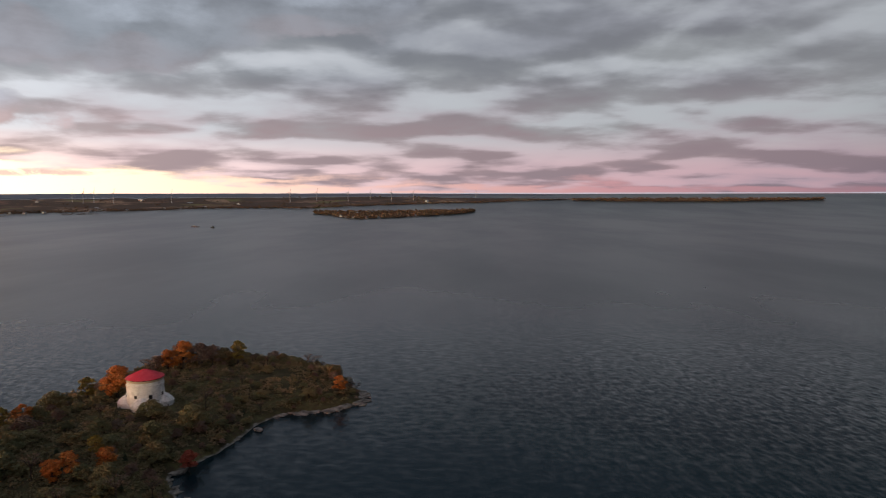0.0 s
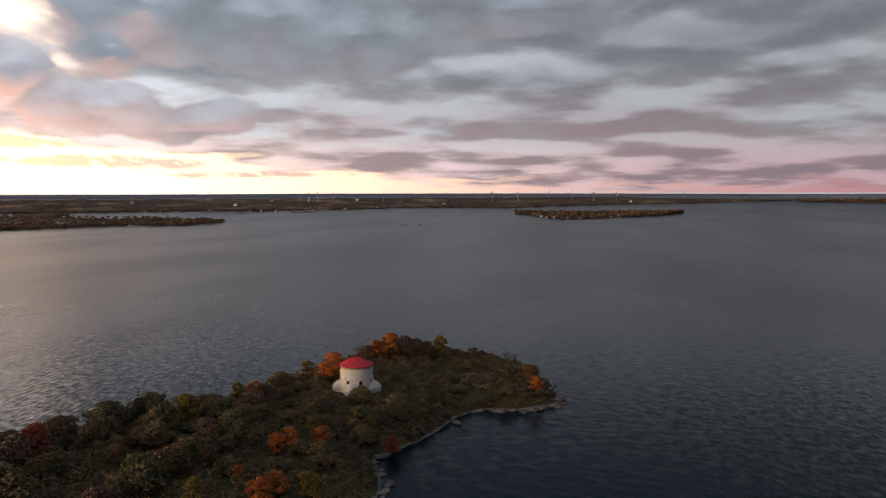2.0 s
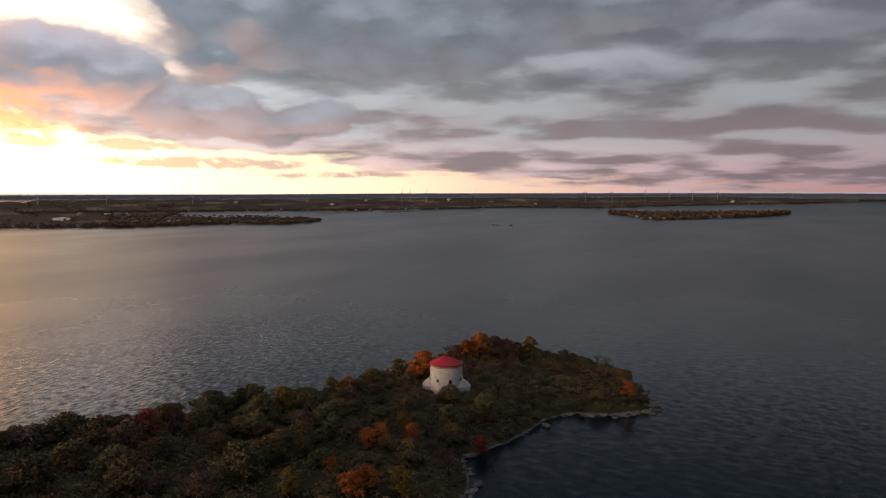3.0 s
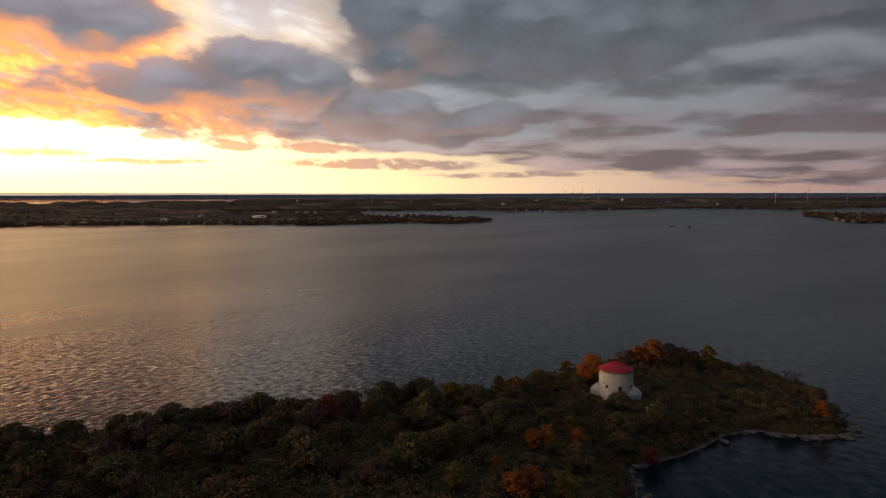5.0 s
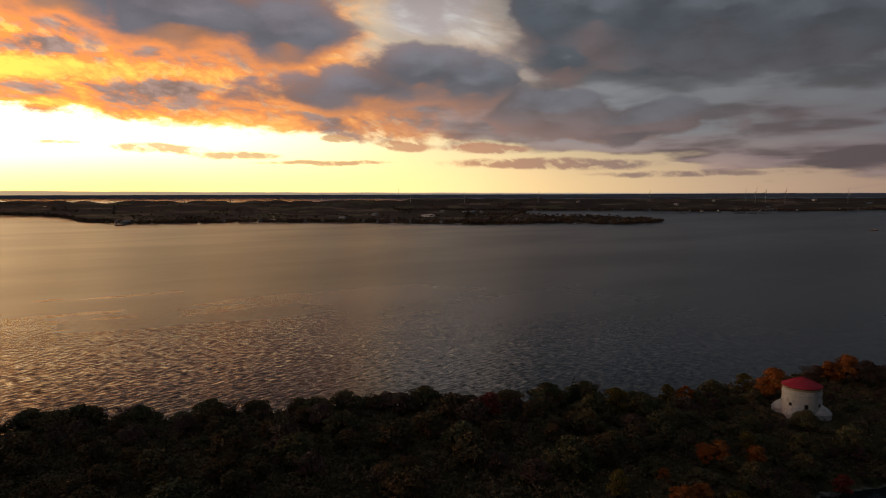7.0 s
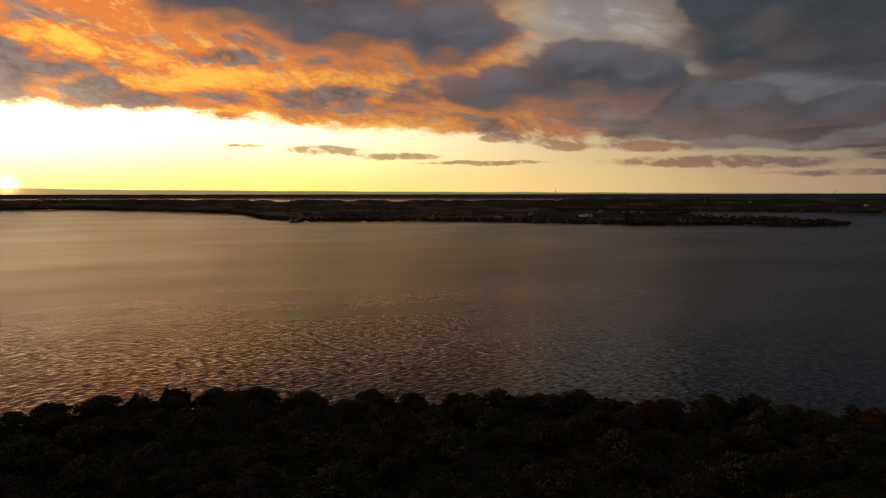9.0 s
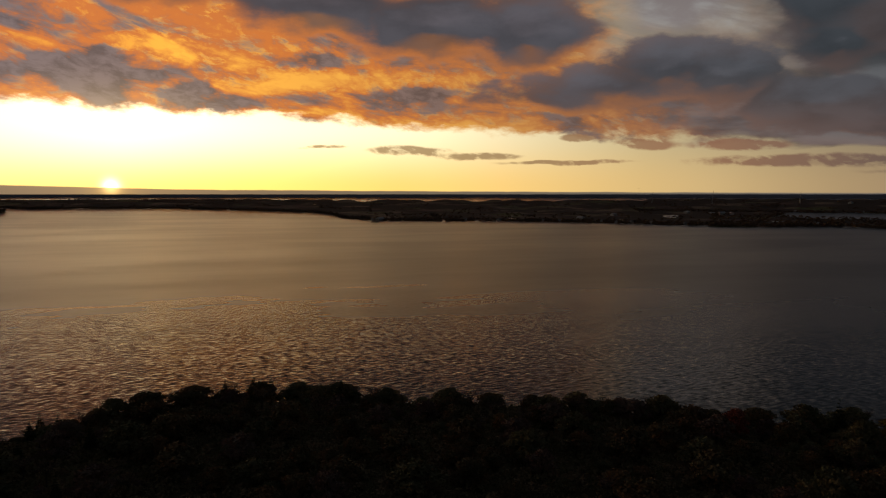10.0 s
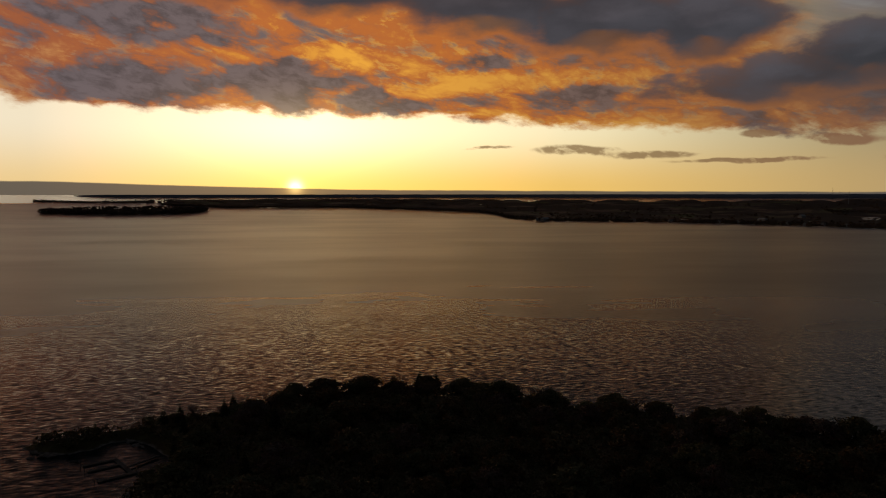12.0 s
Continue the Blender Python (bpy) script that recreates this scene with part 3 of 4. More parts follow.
def land(name, label, near, far, rows=14, step=0.16, lift=2.0, rough=3.0, mat="farmland"):
    """A far shore between two lines of (azimuth, elevation)."""
    a0, a1 = min(p[0] for p in near), max(p[0] for p in near)
    count = max(8, int((a1 - a0) / step))
    verts, faces = [], []
    for i in range(count + 1):
        a = a0 + (a1 - a0) * i / count
        jag = 0.035 * noise.noise((a * 2.3, 0.0, 5.0)) + 0.02 * noise.noise((a * 9.0, 2.0, 5.0))
        e0 = line(near, a)
        e1 = max(line(far, a), e0 + 0.01)
        e0 = min(e0 + jag * min(1.0, abs(e0)) * 1.0, e1 - 0.005)
        for k in range(rows + 1):
            s = k / rows
            e = e0 + (e1 - e0) * s
            inner = min(s, 1 - s, (i + 0.0) / count * 8, (count - i) / count * 8) * 6
            h = -1.2 + min(inner, 1.0) * (lift + 1.2) + min(inner, 1) * rough * noise.noise((a * 0.8, s * 4.0, 1.0))
            if k == 0:
                h = -1.5
            verts.append(far_place(a, e, h))
    for i in range(count):
        for k in range(rows):
            p = i * (rows + 1) + k
            faces.append((p, p + 1, p + rows + 2, p + rows + 1))
    ob = mesh_object(name, verts, faces, mat, smooth=True)
    return tagged(ob, label, "land", kind="structure")


MAIN_NEAR = [(-10.0, -0.53), (-7.4, -0.58), (-4.7, -0.68), (-2.4, -0.80), (0.9, -0.86), (8.2, -1.08), (11.4, -1.26), (15.8, -1.20), (20.0, -1.18),
             (22.0, -1.28), (26.0, -1.34), (29.6, -1.38), (33.0, -1.42), (37.0, -1.39), (46.3, -1.42), (56.0, -1.40)]
MAIN_FAR = [(-10.0, -0.48), (-2.0, -0.35), (5.0, -0.22), (56.0, -0.30)]
WEST_NEAR = [(45.0, -1.50), (46.0, -1.70), (47.2, -2.53), (51.4, -2.55), (59.9, -2.42), (67.4, -2.33), (70.9, -2.32), (76.6, -2.30), (79.3, -2.13), (80.3, -1.76), (81.7, -1.58), (84.0, -1.49),
             (88.6, -1.31), (92.3, -1.16), (97.6, -1.15), (102.0, -1.13), (104.0, -0.98), (106.5, -0.90), (107.0, -0.5)]
WEST_FAR = [(45.0, -0.36), (60.0, -0.36), (85.0, -0.36), (100.0, -0.36), (107.0, -0.40)]
SPIT_NEAR = [(34.4, -2.16), (35.4, -2.32), (37.7, -2.44), (40.0, -2.40), (42.3, -2.36), (47.0, -2.52), (50.5, -2.53)]
SPIT_FAR = [(34.4, -2.12), (36.3, -1.86), (38.6, -1.72), (42.3, -1.71), (46.9, -1.54), (50.5, -1.50)]
HEAD_NEAR = [(103.2, -1.26), (104.5, -1.50), (107.0, -1.56), (110.0, -1.58), (114.5, -1.40), (114.8, -1.24)]
HEAD_FAR = [(103.2, -1.20), (106.0, -1.05), (110.0, -1.02), (114.8, -1.18)]
ISLE_NEAR = [(-2.0, -1.50), (-0.1, -1.76), (2.7, -1.90), (5.5, -2.08), (7.3, -2.13), (8.9, -2.06), (9.6, -1.74), (11.2, -1.60)]
ISLE_FAR = [(-2.0, -1.46), (4.6, -1.52), (8.9, -1.52), (11.2, -1.52)]
EAST_NEAR = [(-28.0, -0.51), (-25.8, -0.56), (-22.0, -0.67), (-17.9, -0.70), (-13.6, -0.67), (-9.7, -0.58)]
EAST_FAR = [(-28.0, -0.49), (-22.0, -0.46), (-14.0, -0.46), (-9.7, -0.52)]
SPITS_NEAR = [(107.0, -0.72), (109.0, -0.68), (111.8, -0.62), (115.2, -0.48)]
SPITS_FAR = [(107.0, -0.40), (109.0, -0.52), (111.8, -0.54), (115.2, -0.44)]
RIM_NEAR = [(-9.0, -0.18), (0.0, -0.22), (28.0, -0.26), (47.0, -0.27), (60.0, -0.28), (72.0, -0.27), (85.0, -0.28), (97.0, -0.26), (107.0, -0.22), (113.0, -0.14)]
RIM_FAR = [(-9.0, -0.10), (0.0, -0.03), (14.0, 0.03), (28.0, 0.05), (40.0, -0.02), (60.0, -0.03), (97.0, -0.05), (113.0, -0.08)]
land("far_shore", "brown autumn farmland and woods on the far lake shore", MAIN_NEAR, MAIN_FAR)
land("far_shore_west", "dark wooded farmland along the far lake shore", WEST_NEAR, WEST_FAR, rows=18)
land("wooded_spit", "low wooded spit reaching into the lake", SPIT_NEAR, SPIT_FAR)
land("headland", "dark wooded headland on the far shore", HEAD_NEAR, HEAD_FAR, rows=6)
land("cottage_island", "long low wooded island with pale cottages", ISLE_NEAR, ISLE_FAR, rows=8)
land("outer_island", "flat distant wooded island", EAST_NEAR, EAST_FAR, rows=6)
land("outer_spit", "thin distant spit of land", SPITS_NEAR, SPITS_FAR, rows=5)
# its haze is in the base colour, no air lies between
land("horizon_land", "hazy low land and water along the horizon", RIM_NEAR, RIM_FAR, rows=5, lift=5.0, rough=1.2, mat="haze_hills")


def clump_cloud(centres, sizes, per, flat=0.75, leaf=0.42):
    """Leaf clumps as loose quads about many centres: a crown's outline with gaps."""
    n = len(centres) * per
    way = rng.normal(size=(n, 3))
    way /= np.linalg.norm(way, axis=1)[:, None]
    way[:, 2] = np.abs(way[:, 2]) * 1.0 - 0.25
    rad = rng.uniform(0.45, 1.18, n)[:, None]
    size = np.repeat(np.asarray(sizes, float), per)[:, None]
    mid = np.repeat(np.asarray(centres, float), per, axis=0) + way * rad * size * (1, 1, flat)
    u = rng.normal(size=(n, 3))
    u /= np.linalg.norm(u, axis=1)[:, None]
    v = np.cross(u, way + rng.normal(scale=0.5, size=(n, 3)))
    v /= np.linalg.norm(v, axis=1)[:, None] + 1e-9
    half = size * leaf * rng.uniform(0.6, 1.25, (n, 1))
    quad = np.stack([mid - u * half, mid - v * half * 0.8, mid + u * half, mid + v * half * 0.8], 1).reshape(-1, 3)
    return quad, np.arange(n * 4).reshape(-1, 4)


def far_woods(name, label, near, far, count, hug=0.5, height=(5, 10), per=9, groves=True, clearings=()):
    """Woods on a far shore: thicker along its waterline, in groves further in."""
    a0, a1 = min(p[0] for p in near) + 0.15, max(p[0] for p in near) - 0.15
    mids, sizes = [], []
    tries = 0
    while len(mids) < count and tries < count * 12:
        tries += 1
        a = rng.uniform(a0, a1)
        e0, e1 = line(near, a), line(far, a)
        s = abs(rng.normal(0, 0.06)) + 0.04 if rng.random() < hug else rng.uniform(0.05, 0.97)
        if s > 0.97 or s < 0.4 and any(c - 0.16 < a < c + 0.16 for c in clearings):
            continue
        if groves and s > 0.2 and noise.noise((a * 0.55, s * 5.0, 7.0)) < 0.02 + 0.2 * rng.random():
            continue
        h = rng.uniform(*height)
        mids.append(far_place(a, e0 + (e1 - e0) * s, h * 0.45))
        sizes.append(h * 0.62)
    verts, faces = clump_cloud(np.array(mids), sizes, per, 0.9, 0.5)
    ob = mesh_object(name, verts, faces, "far_tree")
    return tagged(ob, label, "woods", kind="stuff")


far_woods("distant_woods", "brown and dark green autumn woods on the far shore", MAIN_NEAR, MAIN_FAR, 2600, 0.4, (5, 10))
far_woods("distant_woods", "dark autumn woods and hedges on the far shore", WEST_NEAR, WEST_FAR, 4200, 0.35, (5, 11), clearings=(58.4, 57.3, 56.1, 54.6, 52.1, 61.8, 63.1, 66.6, 69.4, 76.4, 77.0))
far_woods("distant_woods", "rusty and dark trees covering a low spit", SPIT_NEAR, SPIT_FAR, 800, 0.3, (7, 13), groves=False)
far_woods("distant_woods", "dense dark trees covering a headland", HEAD_NEAR, HEAD_FAR, 700, 0.35, (12, 18), groves=False)
far_woods("distant_woods", "olive and rusty trees covering a long island", ISLE_NEAR, ISLE_FAR, 1000, 0.15, (9, 17), groves=False, clearings=(9.0, 8.6, 8.0, 6.9, 6.0, 3.5, 2.9))
far_woods("distant_woods", "dark trees covering a flat distant island", EAST_NEAR, EAST_FAR, 900, 0.3, (8, 16), groves=False)
far_woods("distant_woods", "dark trees on a thin distant spit", SPITS_NEAR, SPITS_FAR, 260, 0.3, (5, 9), groves=False)

# ---- the near island ----
SHORE_LEE = [(-44, 331), (-45, 326), (-52, 320), (-65, 313), (-76, 310), (-85, 294), (-89, 268), (-96, 250), (-100, 238), (-91, 221), (-86, 206), (-96, 178), (-122, 130),
             (-158, 70), (-185, 10), (-204, -45), (-222, -78), (-233, -84), (-243, -83), (-251, -79), (-265, -79), (-276, -86), (-287, -96), (-289, -108)]
SHORE_SPIT = [(-282, -113), (-277, -122), (-279, -132), (-285, -142), (-289, -138), (-293, -128), (-300, -112), (-306, -94)]
SHORE_LAKE = [(-312, -70), (-326, -50), (-334, -18), (-345, 6), (-338, 28), (-325, 56), (-307, 92), (-293, 120), (-277, 154), (-257, 182), (-234, 212), (-222, 250),
              (-208, 266), (-192, 290), (-188, 330), (-178, 366), (-171, 388), (-154, 412), (-126, 415), (-98, 401), (-77, 393), (-59, 371), (-48, 348)]


def smooth_loop(points, per=5):
    p = np.array(points, float)
    out = []
    for i in range(len(p)):
        a, b, c, d = p[i - 1], p[i], p[(i + 1) % len(p)], p[(i + 2) % len(p)]
        for k in range(per):
            t = k / per
            out.append(0.5 * (2 * b + (c - a) * t + (2 * a - 5 * b + 4 * c - d) * t * t + (3 * b - a - 3 * c + d) * t ** 3))
    return np.array(out)


SHORE = smooth_loop(SHORE_LEE + SHORE_SPIT + SHORE_LAKE)
SHORE += np.array([[1.6 * noise.noise((x * 0.11, y * 0.11, 0)), 1.6 * noise.noise((x * 0.11, y * 0.11, 4))] for x, y in SHORE])


def inland(pts):
    """Distance from the shoreline in metres, positive on land."""
    pts = np.atleast_2d(pts).astype(float)
    a, b = SHORE, np.roll(SHORE, -1, axis=0)
    ab = b - a
    best = np.full(len(pts), 1e9)
    inside = np.zeros(len(pts), bool)
    for p0, p1, d in zip(a, b, ab):
        rel = pts - p0
        t = np.clip((rel @ d) / (d @ d + 1e-9), 0, 1)
        best = np.minimum(best, np.linalg.norm(rel - t[:, None] * d, axis=1))
        cross = (p0[1] > pts[:, 1]) != (p1[1] > pts[:, 1])
        dy = p1[1] - p0[1]
        inside ^= cross & (pts[:, 0] < d[0] * (pts[:, 1] - p0[1]) / (dy if dy else 1e-9) + p0[0])
    return np.where(inside, best, -best)


CELL = 1.5
GRID_X, GRID_Y = np.arange(-372, -12, CELL), np.arange(-168, 444, CELL)
GRID_D = inland(np.stack([g.ravel() for g in np.meshgrid(GRID_X, GRID_Y)], 1)).reshape(len(GRID_Y), len(GRID_X))


def inland_at(x, y):
    """The same from a table."""
    i = min(max(int(round((y - GRID_Y[0]) / CELL)), 0), len(GRID_Y) - 1)
    j = min(max(int(round((x - GRID_X[0]) / CELL)), 0), len(GRID_X) - 1)
    return float(GRID_D[i, j])


TOWER = (-135.0, 300.5)


def ground_z(x, y, d):
    if d < 0:
        return max(-3.0, 0.35 * d)
    hill = 6.6 * (1 - math.exp(-d / 13.0)) + 0.35 * min(d, 1.5)
    hill += min(d / 12, 1) * (1.3 * noise.noise((x * 0.025, y * 0.025, 2)) + 0.5 * noise.noise((x * 0.09, y * 0.09, 8)))
    near = math.hypot(x - TOWER[0], y - TOWER[1])
    return hill + (7.4 - hill) * max(0.0, min(1.0, (18 - near) / 7))


def build_island():
    step = 3.0
    xs, ys = np.arange(-360, -24, step), np.arange(-156, 432, step)
    gx, gy = np.meshgrid(xs, ys)
    d = [inland_at(x, y) for x, y in zip(gx.ravel(), gy.ravel())]
    keep = {}
    verts, faces = [], []
    for i, (x, y, q) in enumerate(zip(gx.ravel(), gy.ravel(), d)):
        if q > -9:
            keep[i] = len(verts)
            jx, jy = 0.9 * noise.noise((x * 0.7, y * 0.7, 1)), 0.9 * noise.noise((x * 0.7, y * 0.7, 6))
            verts.append((x + jx, y + jy, ground_z(x, y, q)))
    w = len(xs)
    for i in keep:
        quad = (i, i + 1, i + w + 1, i + w)
        if (i + 1) % w and all(q in keep for q in quad):
            faces.append([keep[q] for q in quad])
    ob = mesh_object("ground", verts, faces, "ground", smooth=True)
    tagged(ob, "rocky island ground with dry grass and pale shore stone", "ground", kind="structure")


build_island()


# ---- the round stone tower ----
def build_tower():
    m = Matrix.Translation((TOWER[0], TOWER[1], 7.1)) @ Matrix.Rotation(radians(35), 4, "Z")
    tower = new("martello_tower")
    tower.matrix_world = m
    tagged(tower, "round pale stone fort tower under a red conical roof", "tower")
    bm = bmesh.new()
    lathe(bm, [(8.05, -3.0), (8.0, 0.0), (7.9, 3.0), (7.75, 6.5), (7.62, 9.6), (7.62, 9.7), (7.85, 9.8), (7.85, 10.15), (7.6, 10.25), (7.55, 11.5), (6.2, 11.5), (6.2, 9.2), (0, 9.2)], 72)
    part("wall", bm, "masonry", tower)
    # open gallery under the roof, with short posts
    for i in range(18):
        bm = bmesh.new()
        a = radians(20 * i + 6)
        box(bm, (0.28, 0.4, 0.6), Matrix.Translation((7.05 * math.cos(a), 7.05 * math.sin(a), 12.55)) @ Matrix.Rotation(a, 4, "Z"), 0.03)
        part("gallery_post", bm, "cream_board", tower)
    bm = bmesh.new()
    lathe(bm, [(7.32, 11.4), (7.32, 12.25), (6.9, 12.25), (6.9, 11.4), (7.32, 11.4)], 60)
    part("parapet", bm, "cream_board", tower, "cream boarded parapet below the eaves")
    # near-black ring stands in for the shade in the open gallery
    bm = bmesh.new()
    lathe(bm, [(6.75, 11.4), (6.75, 13.0), (6.65, 13.0), (6.65, 11.4), (6.75, 11.4)], 48)
    part("gallery_gap_shade", bm, "dark_opening", tower, "dark ring for the shaded gap behind the gallery posts")
    bm = bmesh.new()
    lathe(bm, [(7.85, 12.75), (8.02, 12.8), (7.95, 13.02), (4.2, 14.75), (0.5, 16.3), (0.0, 16.4)], 32)
    lathe(bm, [(7.85, 12.75), (4.2, 14.4), (0.0, 15.9)], 32)
    roof = part("roof", bm, "red_roof", tower, "bright red sheet-metal cone")
    for i in range(32):
        bm = bmesh.new()
        a = radians(360 / 32 * i)
        c, s = math.cos(a), math.sin(a)
        rod(bm, (7.97 * c, 7.97 * s, 13.03), (4.2 * c, 4.2 * s, 14.77), 0.05, 0.05, 5)
        rod(bm, (4.2 * c, 4.2 * s, 14.77), (0.5 * c, 0.5 * s, 16.33), 0.05, 0.04, 5)
        part("seam", bm, "red_roof", roof)
    bm = bmesh.new()
    lathe(bm, [(0.28, 16.2), (0.24, 16.6), (0.34, 16.65), (0.0, 16.85)], 12)
    part("finial", bm, "dark_steel", roof)
    # rounded bastions with sloping stone caps
    for i in range(4):
        turn = Matrix.Rotation(radians(90 * i + 247), 4, "Z") @ Matrix.Translation((7.2, 0, 0))
        bm = bmesh.new()
        lathe(bm, [(4.75, -3.2), (4.6, 0.0), (4.5, 2.0), (4.65, 2.1), (4.5, 2.4), (3.9, 3.2), (2.9, 4.2), (1.5, 5.1), (0.0, 5.5)], 28, (-100, 100), turn)
        bastion = part("bastion", bm, "masonry", tower)
        for a in (-55, 0, 55):
            bm = bmesh.new()
            c, s = math.cos(radians(a)), math.sin(radians(a))
            box(bm, (0.25, 0.4, 0.8), turn @ Matrix.Translation((4.62 * c, 4.62 * s, 0.7)) @ Matrix.Rotation(radians(a), 4, "Z"), 0.03)
            part("loophole", bm, "dark_opening", bastion)
    # openings of the main storey, in dressed frames, between the bastions
    for a, z, w, h in ((273, 5.4, 1.5, 1.9), (318, 5.8, 1.3, 1.4), (228, 5.8, 1.3, 1.4), (3, 5.8, 1.3, 1.4), (183, 5.8, 1.3, 1.4), (93, 5.8, 1.3, 1.4), (138, 5.8, 1.3, 1.4), (48, 5.8, 1.3, 1.4)):
        turn = Matrix.Rotation(radians(a), 4, "Z")
        bm = bmesh.new()
        for dy, dz, sy, sz in ((0, h / 2 + 0.18, w + 0.7, 0.36), (0, -h / 2 - 0.15, w + 0.7, 0.3), (w / 2 + 0.17, 0, 0.34, h), (-w / 2 - 0.17, 0, 0.34, h)):
            box(bm, (0.5, sy, sz), turn @ Matrix.Translation((7.68, dy, z + dz)), 0.03)
        window = part("window", bm, "masonry", tower, "dressed stone surround of an embrasure")
        # dark panel in each embrasure, painting the shade of its depth
        bm = bmesh.new()
        box(bm, (0.3, w, h), turn @ Matrix.Translation((7.72, 0, z)))
        part("shutter", bm, "dark_opening", window, "dark panel for the shaded inside of the embrasure")
    return tower


build_tower()


# ---- trees ----
def crown_mesh(name, mat, lobes, per, leaf, parent):
    verts, faces = clump_cloud([l[:3] for l in lobes], [l[3] for l in lobes], int(per * 2.1), 0.8, leaf * 0.62)
    return mesh_object(name, verts, faces, mat, parent)


def limb_mesh(height, lobes, parent, r=0.34):
    bm = bmesh.new()
    top = height * 0.62
    rod(bm, (0, 0, -0.6), (0.1, 0.05, top * 0.55), r, r * 0.7, 7)
    rod(bm, (0.1, 0.05, top * 0.55), (-0.1, 0.1, top * 1.1), r * 0.7, r * 0.3, 6)
    for x, y, z, s in lobes[:7]:
        rod(bm, (0.05, 0.03, top * 0.45), (x * 0.8, y * 0.8, z), r * 0.4, r * 0.12, 5)
    return part("trunk", bm, "bark", parent)


def broadleaf(name, label, mat, height, radius, lobes_n, per, leaf=0.3):
    tree = new(name)
    tagged(tree, label, "tree", "trees on the island")
    lobes = []
    for i in range(lobes_n):
        a = 2 * math.pi * (i * 0.618 + rng.uniform(-0.06, 0.06))
        up_by = 0.24 + 0.58 * (i + rng.uniform(0, 1)) / lobes_n
        reach = radius * rng.uniform(0.35, 0.8) * (1.1 - 0.6 * abs(up_by - 0.45) * 2)
        lobes.append((reach * math.cos(a), reach * math.sin(a), height * up_by, radius * rng.uniform(0.32, 0.5)))
    lobes.append((0, 0, height * 0.84, radius * 0.42))
    limb_mesh(height, lobes, tree)
    crown_mesh("crown", mat, lobes, per, leaf, tree)
    return tree


def conifer(name, label, height, radius):
    tree = new(name)
    tagged(tree, label, "tree", "trees on the island")
    bm = bmesh.new()
    rod(bm, (0, 0, -0.5), (0, 0, height * 0.97), 0.26, 0.04, 7)
    part("trunk", bm, "bark", tree)
    lobes = []
    for k in range(9):
        z = height * (0.2 + 0.78 * k / 8)
        r = radius * (1.08 - k / 8.4)
        for i in range(6 if k < 6 else 3):
            a = i * 1.05 + k * 0.7 + rng.uniform(-0.2, 0.2)
            lobes.append((r * 0.6 * math.cos(a), r * 0.6 * math.sin(a), z, max(0.35, r * 0.45)))
    crown_mesh("crown", "fir", lobes, 22, 0.42, tree)
    return tree


def bare_tree(name, label, height, radius):
    tree = new(name)
    tagged(tree, label, "tree", "trees on the island")
    bm = bmesh.new()
    rod(bm, (0, 0, -0.5), (0, 0.1, height * 0.5), 0.22, 0.14, 6)
    for i in range(14):
        a, z = i * 2.4, height * rng.uniform(0.3, 0.55)
        tip = (radius * math.cos(a) * rng.uniform(0.5, 1), radius * math.sin(a) * rng.uniform(0.5, 1), height * rng.uniform(0.7, 1.0))
        rod(bm, (0, 0.05, z), tip, 0.09, 0.03, 4)
        for k in range(3):
            mid = Vector((0, 0.05, z)).lerp(Vector(tip), 0.4 + 0.2 * k)
            rod(bm, mid, mid + Vector((rng.normal() * 0.8, rng.normal() * 0.8, 1.0)), 0.045, 0.02, 3)
    part("trunk", bm, "bark", tree)
    lobes = [(radius * 0.6 * math.cos(i * 1.1), radius * 0.6 * math.sin(i * 1.1), height * rng.uniform(0.55, 0.9), radius * 0.4) for i in range(8)]
    crown_mesh("crown", "brown", lobes, 14, 0.2, tree)
    return tree


KINDS = {
    "oak_a": broadleaf("oak_tree", "broad dark olive oak with browning autumn leaves", "oak", 9.0, 6.0, 18, 72, 0.27),
    "oak_b": broadleaf("oak_tree", "broad dark olive oak with browning autumn leaves", "oak", 8.0, 5.2, 15, 74, 0.28),
    "olive_a": broadleaf("ash_tree", "olive green rounded tree on the island", "olive", 7.8, 4.6, 14, 74, 0.28),
    "olive_b": broadleaf("ash_tree", "olive green rounded tree on the island", "olive", 6.6, 3.9, 11, 76, 0.30),
    "brown_a": broadleaf("elm_tree", "brown thinning autumn tree on the island", "brown", 8.0, 4.3, 13, 70, 0.26),
    "brown_b": broadleaf("elm_tree", "brown thinning autumn tree on the island", "brown", 6.0, 3.5, 11, 70, 0.28),
    "orange_a": broadleaf("maple_tree", "bright orange autumn maple", "orange", 8.0, 3.2, 10, 95, 0.30),
    "orange_b": broadleaf("maple_tree", "bright orange autumn maple", "orange", 5.5, 2.4, 8, 80, 0.32),
    "red": broadleaf("maple_tree", "dark red autumn maple", "red", 8.5, 3.9, 11, 95, 0.29),
    "yellow": broadleaf("poplar_tree", "yellow green autumn poplar", "yellow", 8.5, 3.0, 10, 90, 0.30),
    "fir": conifer("fir_tree", "dark green pointed fir", 15.0, 3.2),
    "cedar": conifer("cedar_tree", "small dark green pointed cedar", 8.5, 1.7),
    "bare": bare_tree("bare_tree", "thin half-bare autumn tree with fine branches", 9.0, 3.2),
}
PLACED = []


